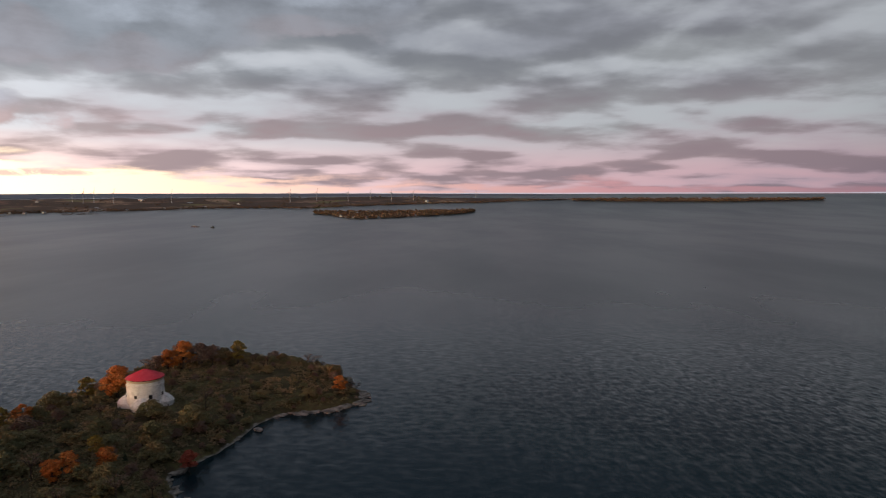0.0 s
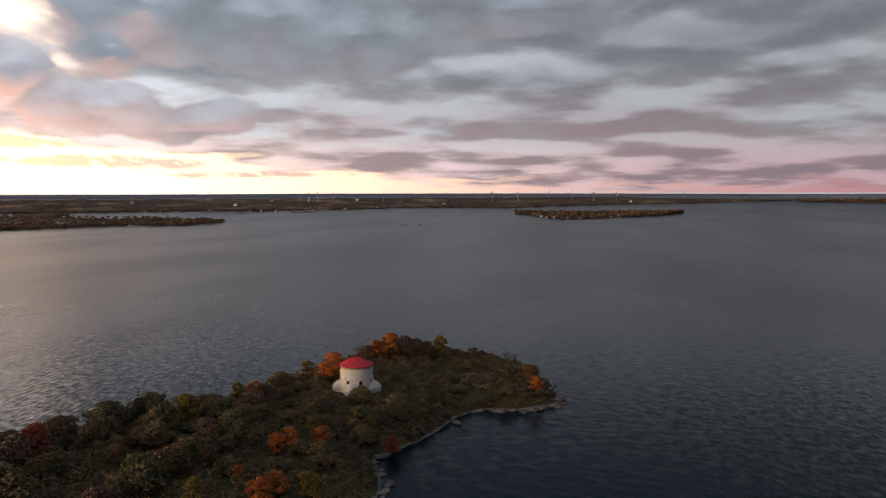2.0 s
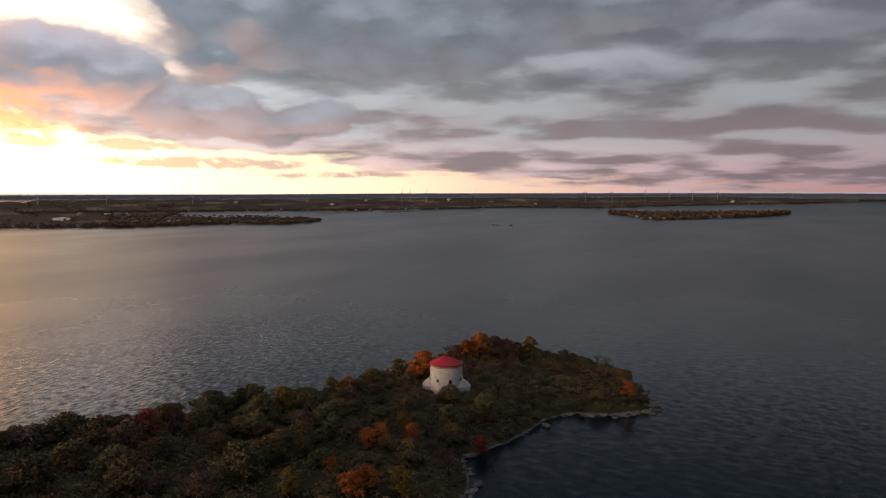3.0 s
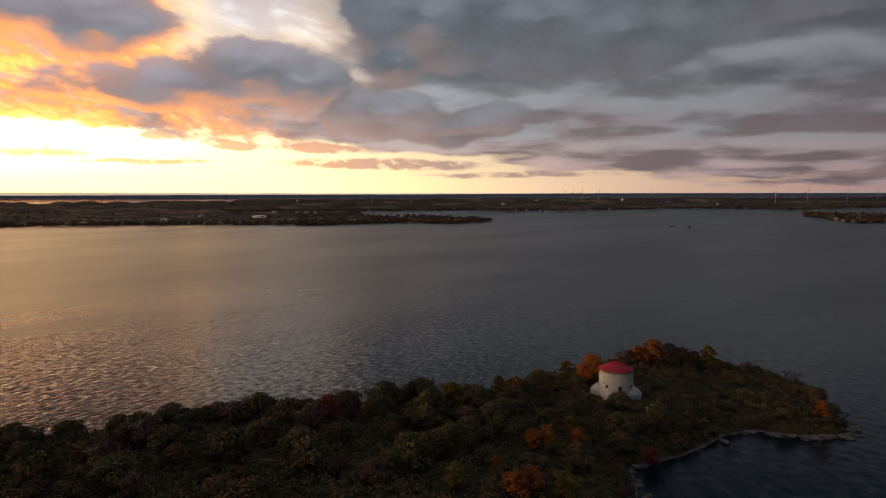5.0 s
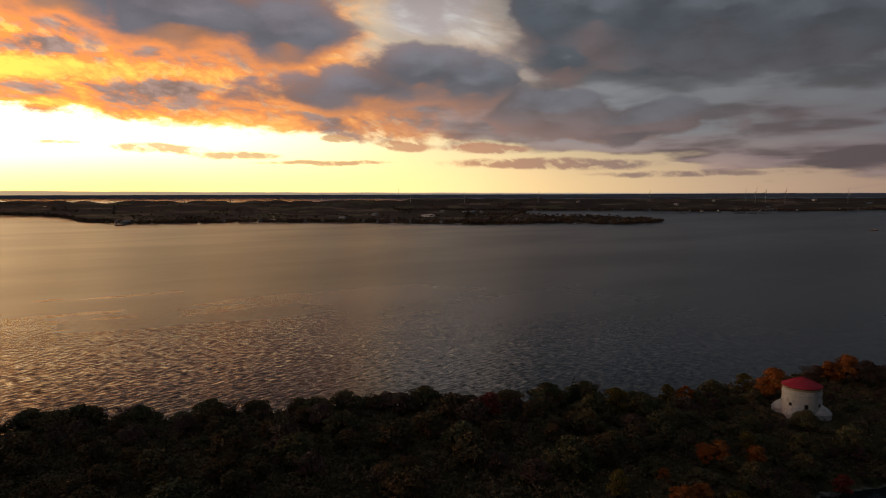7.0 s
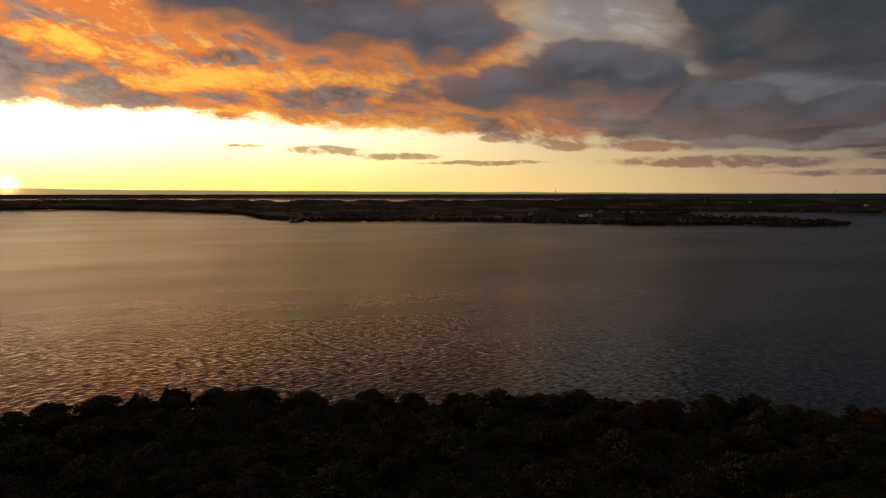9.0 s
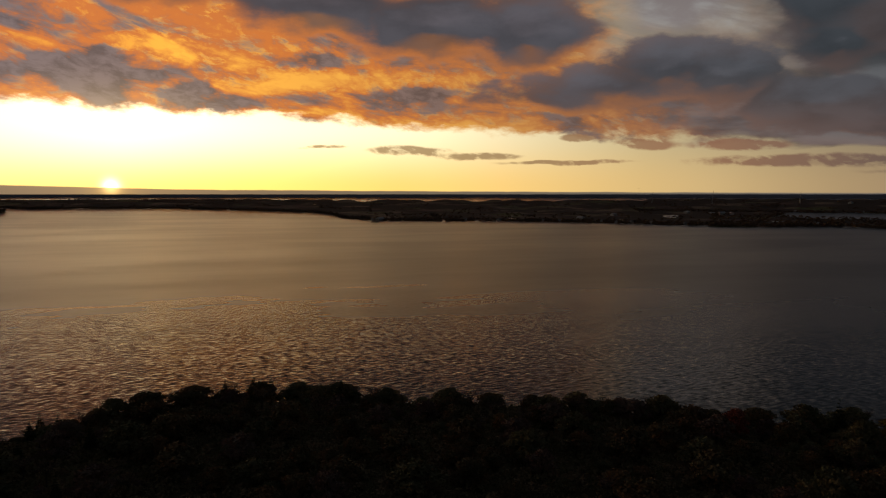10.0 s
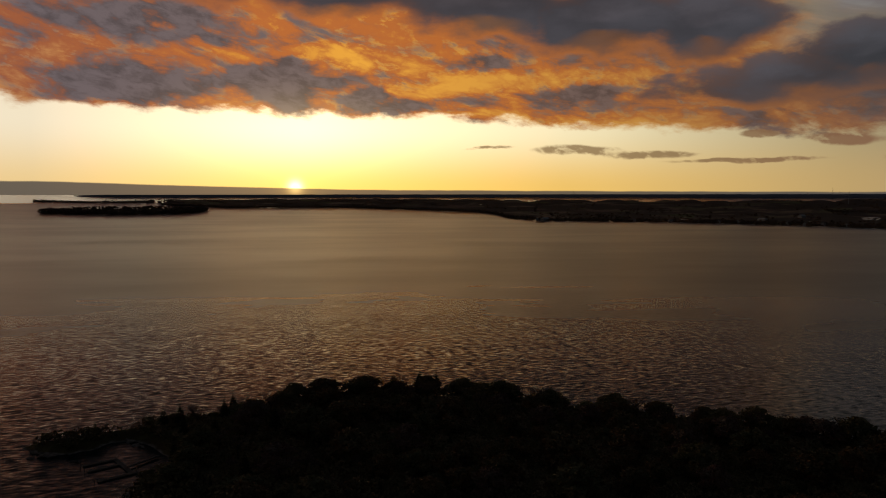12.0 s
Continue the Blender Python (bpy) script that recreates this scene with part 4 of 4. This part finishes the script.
def plant(kind, x, y, size=1.0, tall=1.0, first=[set()]):
    d = inland_at(x, y)
    z = max(ground_z(x, y, d), 0.1) - 0.1
    m = pose(x, y, z, 0, 0, rng.uniform(0, 360)) @ Matrix.Diagonal((size, size, size * tall, 1))
    PLACED.append((x, y, 4.0 * size))
    if kind in first[0]:
        return copy_thing(KINDS[kind], m)
    first[0].add(kind)
    KINDS[kind].matrix_basis = m
    return KINDS[kind]


# trees that stand out by colour or height
STANDING_OUT = [
    ("orange_a", -154.5, 308.5, 1.5), ("orange_a", -152.5, 310.5, 1.35), ("yellow", -166, 310, 1.35), ("red", -213, 192.5, 1.5), ("fir", -202, 232.5, 1.05),
    ("orange_b", -129.5, 218, 1.3), ("orange_b", -126, 222, 1.35), ("orange_b", -132, 221, 1.0), ("yellow", -127, 241.5, 0.75), ("orange_b", -118, 231.5, 1.2), ("orange_b", -122, 236, 0.9),
    ("red", -95, 244, 0.65), ("orange_a", -54, 331, 0.75), ("orange_b", -114, 182, 1.35), ("orange_b", -111.5, 188, 1.3), ("orange_b", -118, 184, 1.0),
    ("yellow", -101, 190, 1.0), ("orange_b", -130, 194, 0.8), ("yellow", -131.5, 173, 0.9), ("orange_a", -175.5, 277, 0.8), ("yellow", -182, 272.5, 0.9),
    ("brown_a", -156, 361, 1.2), ("orange_b", -151, 363, 1.7), ("orange_a", -144, 367, 1.35), ("brown_a", -147, 371, 1.4), ("brown_a", -137, 371.5, 1.4), ("brown_a", -131, 375, 1.2), ("oak_b", -126, 378, 1.15), ("yellow", -118.5, 380, 1.25),
    ("yellow", -181.5, 235.5, 1.3), ("olive_a", -175, 245.5, 1.35), ("oak_b", -198, 203, 1.05), ("oak_a", -147, 199.5, 0.8), ("olive_a", -186, 226, 1.2), ("brown_a", -163, 259, 1.0)]
for kind, x, y, size in STANDING_OUT:
    plant(kind, x, y, size)


def scatter(count, kinds, area, sizes, gap, shore=(4, 999), tall=(0.88, 1.15)):
    """Plant up to count trees at random in a plan area, keeping a gap between them."""
    done, tries = 0, 0
    while done < count and tries < count * 40:
        tries += 1
        x, y = rng.uniform(area[0], area[1]), rng.uniform(area[2], area[3])
        d = inland_at(x, y)
        if not shore[0] < d < shore[1] or math.hypot(x - TOWER[0], y - TOWER[1]) < 19:
            continue
        if abs((y - 348) - 0.42 * (x + 98)) < 7 and abs(x + 98) < 15:
            continue
        lee = math.hypot(x, y) < 206
        if lee:
            continue
        if any((x - px) ** 2 + (y - py) ** 2 < (gap * (0.6 + r / 10)) ** 2 for px, py, r in PLACED):
            continue
        plant(kinds[int(rng.integers(len(kinds)))], x, y, rng.uniform(*sizes), rng.uniform(*tall))
        done += 1


# row along the lake side, then the woods to the west, then the thinner growth round the tower
scatter(44, ["oak_a", "oak_b", "olive_a", "olive_b", "brown_a", "oak_b"], (-345, -205, -70, 250), (1.05, 1.5), 8.0, (5, 16), (0.68, 0.86))
scatter(85, ["oak_a", "oak_b", "olive_a", "oak_b", "brown_a", "bare"], (-345, -150, -78, 235), (0.9, 1.4), 9.5, (6, 999), (0.75, 0.95))
scatter(24, ["brown_a", "oak_b", "bare", "olive_b", "brown_b"], (-190, -60, 340, 420), (0.5, 0.85), 4.4, (4, 13))
scatter(105, ["olive_b", "brown_b", "bare", "olive_a", "brown_b", "cedar", "olive_b"], (-235, -88, 196, 300), (0.6, 1.0), 4.8, (4, 999))
scatter(80, ["brown_b", "olive_b", "bare", "olive_b", "brown_b"], (-180, -48, 300, 412), (0.45, 0.8), 4.6, (3, 999))
scatter(20, ["cedar", "fir", "cedar", "olive_b"], (-312, -222, -104, -40), (0.55, 0.85), 5.0, (2.5, 999))
scatter(34, ["cedar", "cedar", "bare", "fir"], (-340, -240, -90, 30), (0.6, 0.9), 4.2, (3, 16))
scatter(14, ["cedar", "bare", "bare"], (-345, -230, 20, 230), (0.8, 1.15), 4.0, (3, 12))
scatter(36, ["brown_b", "olive_b", "bare", "olive_b"], (-110, -42, 200, 405), (0.28, 0.5), 2.8, (1.6, 6))
scatter(8, ["cedar", "olive_b"], (-310, -270, -136, -104), (0.25, 0.45), 3.5, (1.2, 999))
scatter(40, ["oak_b", "olive_b", "brown_b", "cedar"], (-340, -200, -80, 200), (0.6, 0.9), 6.0, (4, 999))


def undergrowth():
    """Shrubs that fill the ground between the trees."""
    pts = np.stack([rng.uniform(-348, -42, 24000), rng.uniform(-140, 418, 24000)], 1)
    d = np.array([inland_at(x, y) for x, y in pts])
    far_off = np.hypot(pts[:, 0], pts[:, 1]) > 200
    clear = np.hypot(pts[:, 0] - TOWER[0], pts[:, 1] - TOWER[1]) > 12.5
    mids, sizes = [], []
    for (x, y), q in zip(pts[(d > 2.2) & far_off & clear], d[(d > 2.2) & far_off & clear]):
        lawn = abs((y - 348) - 0.42 * (x + 98)) / 5.5 + max(0.0, abs(x + 98) - 12) / 6 < 1 + 0.5 * noise.noise((x * 0.2, y * 0.2, 3))
        if lawn:
            continue
        open_ground = noise.noise((x * 0.035, y * 0.035, 12))
        if open_ground > 0.42 and y > 180:
            continue
        r = rng.uniform(0.8, 2.1) * (1.0 if y > 200 else 1.3)
        if x < -150 and 3.5 < q < 14 or y > 350 and 3 < q < 12:
            r *= 1.45
        mids.append((x, y, ground_z(x, y, q) + r * 0.35))
        sizes.append(r)
    verts, faces = clump_cloud(np.array(mids), sizes, 32, 0.9, 0.21)
    ob = mesh_object("undergrowth", verts, faces, "bush")
    tagged(ob, "tangled brown and olive shrubs covering the island", "shrubs", kind="stuff")


undergrowth()


# ---- rocks along the waterline ----
def rock_mesh(seed):
    bm = bmesh.new()
    bmesh.ops.create_icosphere(bm, subdivisions=2, radius=1.0)
    for v in bm.verts:
        v.co *= 1 + 0.65 * noise.noise(v.co * 1.4 + Vector((seed * 7.3, 0, 0)))
        v.co.z = max(min(v.co.z, 0.42 + 0.06 * noise.noise(v.co * 3)), -0.5)
    me = bpy.data.meshes.new("shore_rock")
    bm.to_mesh(me)
    bm.free()
    me.materials.append(MAT["limestone"])
    return me


ROCKS = [rock_mesh(i) for i in range(6)]


def build_rocks():
    count = 0
    order = rng.permutation(len(SHORE))
    for k in list(order) * 3:
        x, y = SHORE[k]
        lee = x > -110 and y > 200
        spit = y < -80
        tip = x > -82 and y > 305
        if not (lee or spit) or math.hypot(x, y) < 205 or count >= 290:
            continue
        broken = noise.noise((x * 0.06, y * 0.06, 3))
        if broken < -0.05 and not tip:
            continue
        for _ in range(3 if tip or broken > 0.25 else 1):
            px, py = x + rng.normal() * 2.2, y + rng.normal() * 2.2
            s = rng.uniform(0.35, 1.0) ** 2 * 1.9 * (1.1 if tip else 1.0)
            ob = new("shore_rock", ROCKS[int(rng.integers(6))])
            ob.matrix_basis = pose(px, py, 0.15 + rng.uniform(-0.1, 0.35), rng.uniform(-8, 8), rng.uniform(-8, 8), rng.uniform(0, 360)) @ Matrix.Diagonal((s * 1.6, s, s * 0.55, 1))
            tagged(ob, "pale flat limestone slab at the waterline", "rock", "rocks along the shore")
            count += 1


build_rocks()


# ---- floating docks in the cove ----
def build_dock():
    dock = new("floating_dock")
    tagged(dock, "grey timber floating dock with three finger piers and a gangway", "dock")
    dock.location = (-262, -97, 0)

    def deck(name, a, b, width, z=0.45):
        a, b = Vector((*a, 0)) - Vector((-262, -97, 0)), Vector((*b, 0)) - Vector((-262, -97, 0))
        run = b - a
        turn = Matrix.Rotation(math.atan2(run.y, run.x), 4, "Z")
        bm = bmesh.new()
        box(bm, (run.length, width, 0.35), Matrix.Translation(((a + b) / 2) + Vector((0, 0, z - 0.25))) @ turn, 0.04)
        piece = part(name, bm, "timber", dock)
        count = int(run.length / 0.6)
        plank = None
        for i in range(count):
            at = a.lerp(b, (i + 0.5) / count) + Vector((0, 0, z - 0.04))
            if plank is None:
                bm = bmesh.new()
                box(bm, (0.54, width + 0.1, 0.07), Matrix())
                o = part("plank", bm, "timber", piece)
                plank = o.data
            else:
                o = new("plank", plank)
                o.parent = piece
            o.matrix_basis = Matrix.Translation(at) @ turn

    deck("finger_pier", (-263, -110), (-269, -100.5), 1.7)
    deck("finger_pier", (-257.5, -106), (-264, -96.5), 1.7)
    deck("finger_pier", (-248, -99), (-255.5, -88), 2.0)
    deck("walkway", (-269.5, -101), (-254.5, -89.5), 1.5, 0.42)
    deck("gangway", (-259.5, -93), (-270, -85), 1.2, 0.9)
    for x, y in ((-263, -111), (-257, -107), (-247.5, -100), (-255, -88), (-269, -100)):
        bm = bmesh.new()
        rod(bm, (x + 262, y + 97, -2), (x + 262, y + 97, 1.6), 0.14, 0.13, 8)
        part("pile", bm, "timber", dock)


build_dock()


# ---- wind turbines on the far shore ----
def build_turbine():
    turbine = new("wind_turbine")
    tagged(turbine, "slim white three-bladed wind turbine", "wind turbine", "wind turbines on the far shore")
    bm = bmesh.new()
    rod(bm, (0, 0, -4), (0, 0, 56), 1.7, 1.0, 12)
    part("mast", bm, "white_steel", turbine)
    bm = bmesh.new()
    box(bm, (2.4, 6.5, 2.4), Matrix.Translation((0, 0.8, 57)), 0.5)
    part("nacelle", bm, "white_steel", turbine)
    bm = bmesh.new()
    lathe(bm, [(1.3, 0), (1.1, 1.0), (0, 1.9)], 14, (0, 360), Matrix.Translation((0, -2.4, 57)) @ Matrix.Rotation(radians(90), 4, "X"))
    part("hub", bm, "white_steel", turbine)
    for k in range(3):
        turn = Matrix.Translation((0, -3.0, 57)) @ Matrix.Rotation(radians(120 * k + 14), 4, "Y")
        bm = bmesh.new()
        ring = [[bm.verts.new(turn @ Vector((x * w, y * w * 0.3, z))) for x, y in ((-0.5, 0), (0, 0.6), (1.0, 0), (0, -0.6))]
                for z, w in ((0.8, 0.7), (5, 1.3), (14, 0.95), (24, 0.6), (29, 0.2))]
        for lo, hi in zip(ring, ring[1:]):
            for i in range(4):
                bm.faces.new((lo[i], lo[(i + 1) % 4], hi[(i + 1) % 4], hi[i]))
        bm.faces.new(ring[0])
        bm.faces.new(ring[-1])
        part("blade", bm, "white_steel", turbine)
    return turbine


TURBINES_EAST = [(27.9, -0.70, 1.0), (27.2, -0.66, 1.0), (25.9, -0.77, 1.05), (21.9, -0.70, 0.95), (13.0, -0.70, 1.05), (10.9, -0.60, 0.95), (8.4, -0.62, 0.95),
                 (4.9, -0.66, 1.0), (3.1, -0.57, 0.85), (28.6, -0.60, 0.85), (6.6, -0.5, 0.8), (-2.0, -0.45, 0.75)]
TURBINES_WEST = [(35.5, -0.62, 0.85), (44.2, -0.75, 0.85), (50.2, -0.8, 0.9), (54.6, -0.75, 0.85), (61.8, -0.5, 0.55), (66.5, -0.45, 0.5), (72.6, -0.3, 0.4),
                 (58.6, -0.35, 0.5), (57.2, -0.38, 0.5), (63.4, -0.33, 0.42), (55.2, -0.32, 0.45), (69.5, -0.32, 0.4)]
first_turbine = None
for a, e, size in TURBINES_EAST + TURBINES_WEST:
    m = Matrix.Translation(far_place(a, e)) @ Matrix.Rotation(radians(a + rng.uniform(-35, 35)), 4, "Z") @ Matrix.Rotation(0, 4, "Y") @ Matrix.Diagonal((size, size, size, 1))
    if first_turbine is None:
        first_turbine = build_turbine()
        first_turbine.matrix_basis = m
    else:
        copy_thing(first_turbine, m)


def lattice_mast(a, e, height):
    mast = new("radio_mast")
    tagged(mast, "thin dark lattice radio mast", "mast")
    mast.location = far_place(a, e)
    legs = [Vector((1.4 * math.cos(k * 2.094), 1.4 * math.sin(k * 2.094), 0)) for k in range(3)]
    for leg in legs:
        bm = bmesh.new()
        rod(bm, leg - Vector((0, 0, 3)), leg * 0.3 + Vector((0, 0, height)), 0.3, 0.22, 5)
        part("leg", bm, "dark_steel", mast)
    bm = bmesh.new()
    for k in range(12):
        z, f = height * k / 12, 1 - 0.7 * k / 12
        for i in range(3):
            rod(bm, legs[i] * f + Vector((0, 0, z)), legs[(i + 1) % 3] * (f - 0.058) + Vector((0, 0, z + height / 12)), 0.14, 0.14, 4)
    part("bracing", bm, "dark_steel", mast)


lattice_mast(55.6, -0.4, 68)
lattice_mast(74.1, -0.32, 44)


# ---- cottages and farm buildings ----
def build_house(name, label, wall_mat, roof_mat, w, l, h, pitch):
    house = new(name)
    tagged(house, label, "house", "buildings on the far shore")
    bm = bmesh.new()
    box(bm, (w, l, h + 3), Matrix.Translation((0, 0, h / 2 - 1.5)), 0.05)
    part("wall", bm, wall_mat, house)
    bm = bmesh.new()
    ov = 0.5
    prof = [(-w / 2 - ov, h - 0.2), (0, h + pitch), (w / 2 + ov, h - 0.2), (w / 2 + ov, h + 0.1), (0, h + pitch + 0.35), (-w / 2 - ov, h + 0.1)]
    ends = [[bm.verts.new((x, y, z)) for x, z in prof] for y in (-l / 2 - ov, l / 2 + ov)]
    for i in range(6):
        bm.faces.new((ends[0][i], ends[0][(i + 1) % 6], ends[1][(i + 1) % 6], ends[1][i]))
    bm.faces.new(ends[0])
    bm.faces.new(ends[1])
    part("roof", bm, roof_mat, house)
    bm = bmesh.new()
    gable = [[bm.verts.new(v) for v in ((-w / 2, y, h - 0.01), (w / 2, y, h - 0.01), (0, y, h + pitch - 0.1))] for y in (-l / 2, l / 2)]
    for g in gable:
        bm.faces.new(g)
    for i in range(3):
        bm.faces.new((gable[0][i], gable[0][(i + 1) % 3], gable[1][(i + 1) % 3], gable[1][i]))
    part("gable", bm, wall_mat, house)
    for k, y in enumerate((-l * 0.3, 0, l * 0.3)):
        for side in (-1, 1):
            bm = bmesh.new()
            box(bm, (0.2, 1.6, 1.5), Matrix.Translation((side * w / 2, y, h * 0.55)))
            part("window", bm, "dark_opening", house)
    bm = bmesh.new()
    box(bm, (0.9, 0.9, 2.2), Matrix.Translation((w * 0.2, l * 0.25, h + pitch * 0.8)), 0.05)
    part("chimney", bm, "rust_red", house)
    return house


HOUSES = [build_house("cottage", "small pale cottage with a grey roof", "pale_paint", "grey_roof", 7, 11, 3.4, 2.2),
          build_house("barn", "long pale barn with a light roof", "pale_paint", "white_steel", 12, 24, 5.0, 3.2)]
USED = [False, False]
SITES_ISLE = [(8.6, -1.98, 0), (8.0, -2.03, 0), (6.9, -2.04, 0), (6.0, -2.02, 0), (3.5, -1.88, 0), (2.9, -1.84, 0), (9.0, -1.9, 0)]
SITES_SPIT = [(58.4, -2.24, 0), (57.3, -2.30, 0), (56.1, -2.28, 0), (54.6, -2.34, 0), (52.1, -2.36, 0), (49.3, -2.42, 0), (61.8, -2.2, 0), (63.1, -2.24, 0),
              (66.6, -2.18, 0), (69.4, -2.18, 0), (50.2, -1.56, 1), (49.5, -1.56, 1), (48.8, -1.57, 1), (52.0, -1.5, 1), (57.5, -1.75, 1), (76.4, -2.18, 1), (77.0, -2.15, 0), (60.1, -2.05, 1)]
SITES_MAIN = [(32.5, -1.36, 0), (31.6, -1.38, 0), (30.4, -1.36, 0), (29.2, -1.3, 0), (27.5, -1.3, 0), (25.0, -1.26, 0), (35.5, -1.3, 0), (37.5, -1.28, 0), (40.2, -1.3, 0),
              (30.8, -0.6, 1), (24.0, -0.55, 1), (33.5, -0.9, 1), (41.0, -0.7, 1), (2.0, -0.72, 1), (19.5, -1.08, 0), (22.4, -1.16, 0), (44.5, -1.3, 0), (17.0, -0.9, 1)]
for a, e, which in SITES_ISLE + SITES_SPIT + SITES_MAIN:
    m = Matrix.Translation(far_place(a, e, 2.2)) @ Matrix.Rotation(radians(a + rng.uniform(-50, 50)), 4, "Z") @ Matrix.Diagonal((1.15, 1.15, 1.15, 1))
    if USED[which]:
        copy_thing(HOUSES[which], m)
    else:
        HOUSES[which].matrix_basis = m
        USED[which] = True


# ---- a tug with its barge ----
def hull(bm, l, w, h, m):
    outline = [(-0.5, -0.5), (0.3, -0.5), (0.46, -0.25), (0.5, 0), (0.46, 0.25), (0.3, 0.5), (-0.5, 0.5)]
    low = [bm.verts.new(m @ Vector((x * l * 0.96, y * w * 0.9, -0.8))) for x, y in outline]
    high = [bm.verts.new(m @ Vector((x * l, y * w, h))) for x, y in outline]
    for i in range(7):
        bm.faces.new((low[i], low[(i + 1) % 7], high[(i + 1) % 7], high[i]))
    bm.faces.new(low)
    bm.faces.new(high)


def build_vessels():
    barge_at, tug_at = far_place(20.2, -2.55), far_place(18.95, -2.64)
    run = math.atan2(tug_at.y - barge_at.y, tug_at.x - barge_at.x)
    barge = new("barge")
    tagged(barge, "low flat work barge with a pale deckhouse", "barge")
    barge.matrix_basis = Matrix.Translation(barge_at) @ Matrix.Rotation(run, 4, "Z")
    bm = bmesh.new()
    hull(bm, 34, 9, 1.7, Matrix())
    part("hull", bm, "rust_red", barge)
    bm = bmesh.new()
    box(bm, (7, 6, 3), Matrix.Translation((-9, 0, 3.1)), 0.15)
    part("deckhouse", bm, "pale_paint", barge)
    bm = bmesh.new()
    box(bm, (9, 5, 1.4), Matrix.Translation((4, 0, 2.3)), 0.2)
    part("cargo", bm, "pale_paint", barge)
    tug = new("tugboat")
    tagged(tug, "small dark tugboat with a pale wheelhouse", "boat")
    tug.matrix_basis = Matrix.Translation(tug_at) @ Matrix.Rotation(run, 4, "Z")
    bm = bmesh.new()
    hull(bm, 16, 5.5, 2.2, Matrix())
    part("hull", bm, "dark_steel", tug)
    bm = bmesh.new()
    box(bm, (4.5, 3.6, 2.6), Matrix.Translation((1, 0, 3.4)), 0.15)
    part("wheelhouse", bm, "dark_steel", tug)
    bm = bmesh.new()
    rod(bm, (-2, 0, 2), (-2, 0, 7.5), 0.35, 0.3, 10)
    part("funnel", bm, "dark_steel", tug)


build_vessels()


# ---- islets and the ferry landing ----
def islet(a, e, size):
    ob = new("islet", ROCKS[0])
    ob.matrix_basis = Matrix.Translation(far_place(a, e, 0.4)) @ Matrix.Rotation(radians(a), 4, "Z") @ Matrix.Diagonal((size, size * 0.6, size * 0.16, 1))
    tagged(ob, "low dark rock islet in the lake", "islet", "islets off the far shore")
    verts, faces = clump_cloud(np.array([(rng.uniform(-0.8, 0.8), rng.uniform(-0.5, 0.5), 0.9) for _ in range(7)]), [0.22] * 7, 14, 2.4, 0.5)
    mesh_object("shrub", verts, faces, "far_tree", ob)


for a, e, size in ((28.9, -1.47, 26), (28.0, -1.45, 24), (27.4, -1.45, 14), (33.0, -1.52, 16), (27.0, -1.46, 10)):
    islet(a, e, size)


def landing():
    pier = new("ferry_landing")
    tagged(pier, "pale ferry landing with a ramp frame on the far shore", "pier")
    pier.matrix_basis = Matrix.Translation(far_place(76.8, -2.30)) @ Matrix.Rotation(radians(76.8), 4, "Z")
    bm = bmesh.new()
    box(bm, (30, 12, 3.5), Matrix.Translation((0, 6, 0.6)), 0.2)
    part("quay", bm, "limestone", pier)
    for x in (-6, 6):
        bm = bmesh.new()
        box(bm, (1, 1, 10), Matrix.Translation((x, 2, 6)), 0.05)
        part("frame_post", bm, "white_steel", pier)
    bm = bmesh.new()
    box(bm, (13, 1.2, 1.2), Matrix.Translation((0, 2, 11)), 0.05)
    part("crossbeam", bm, "white_steel", pier)


landing()
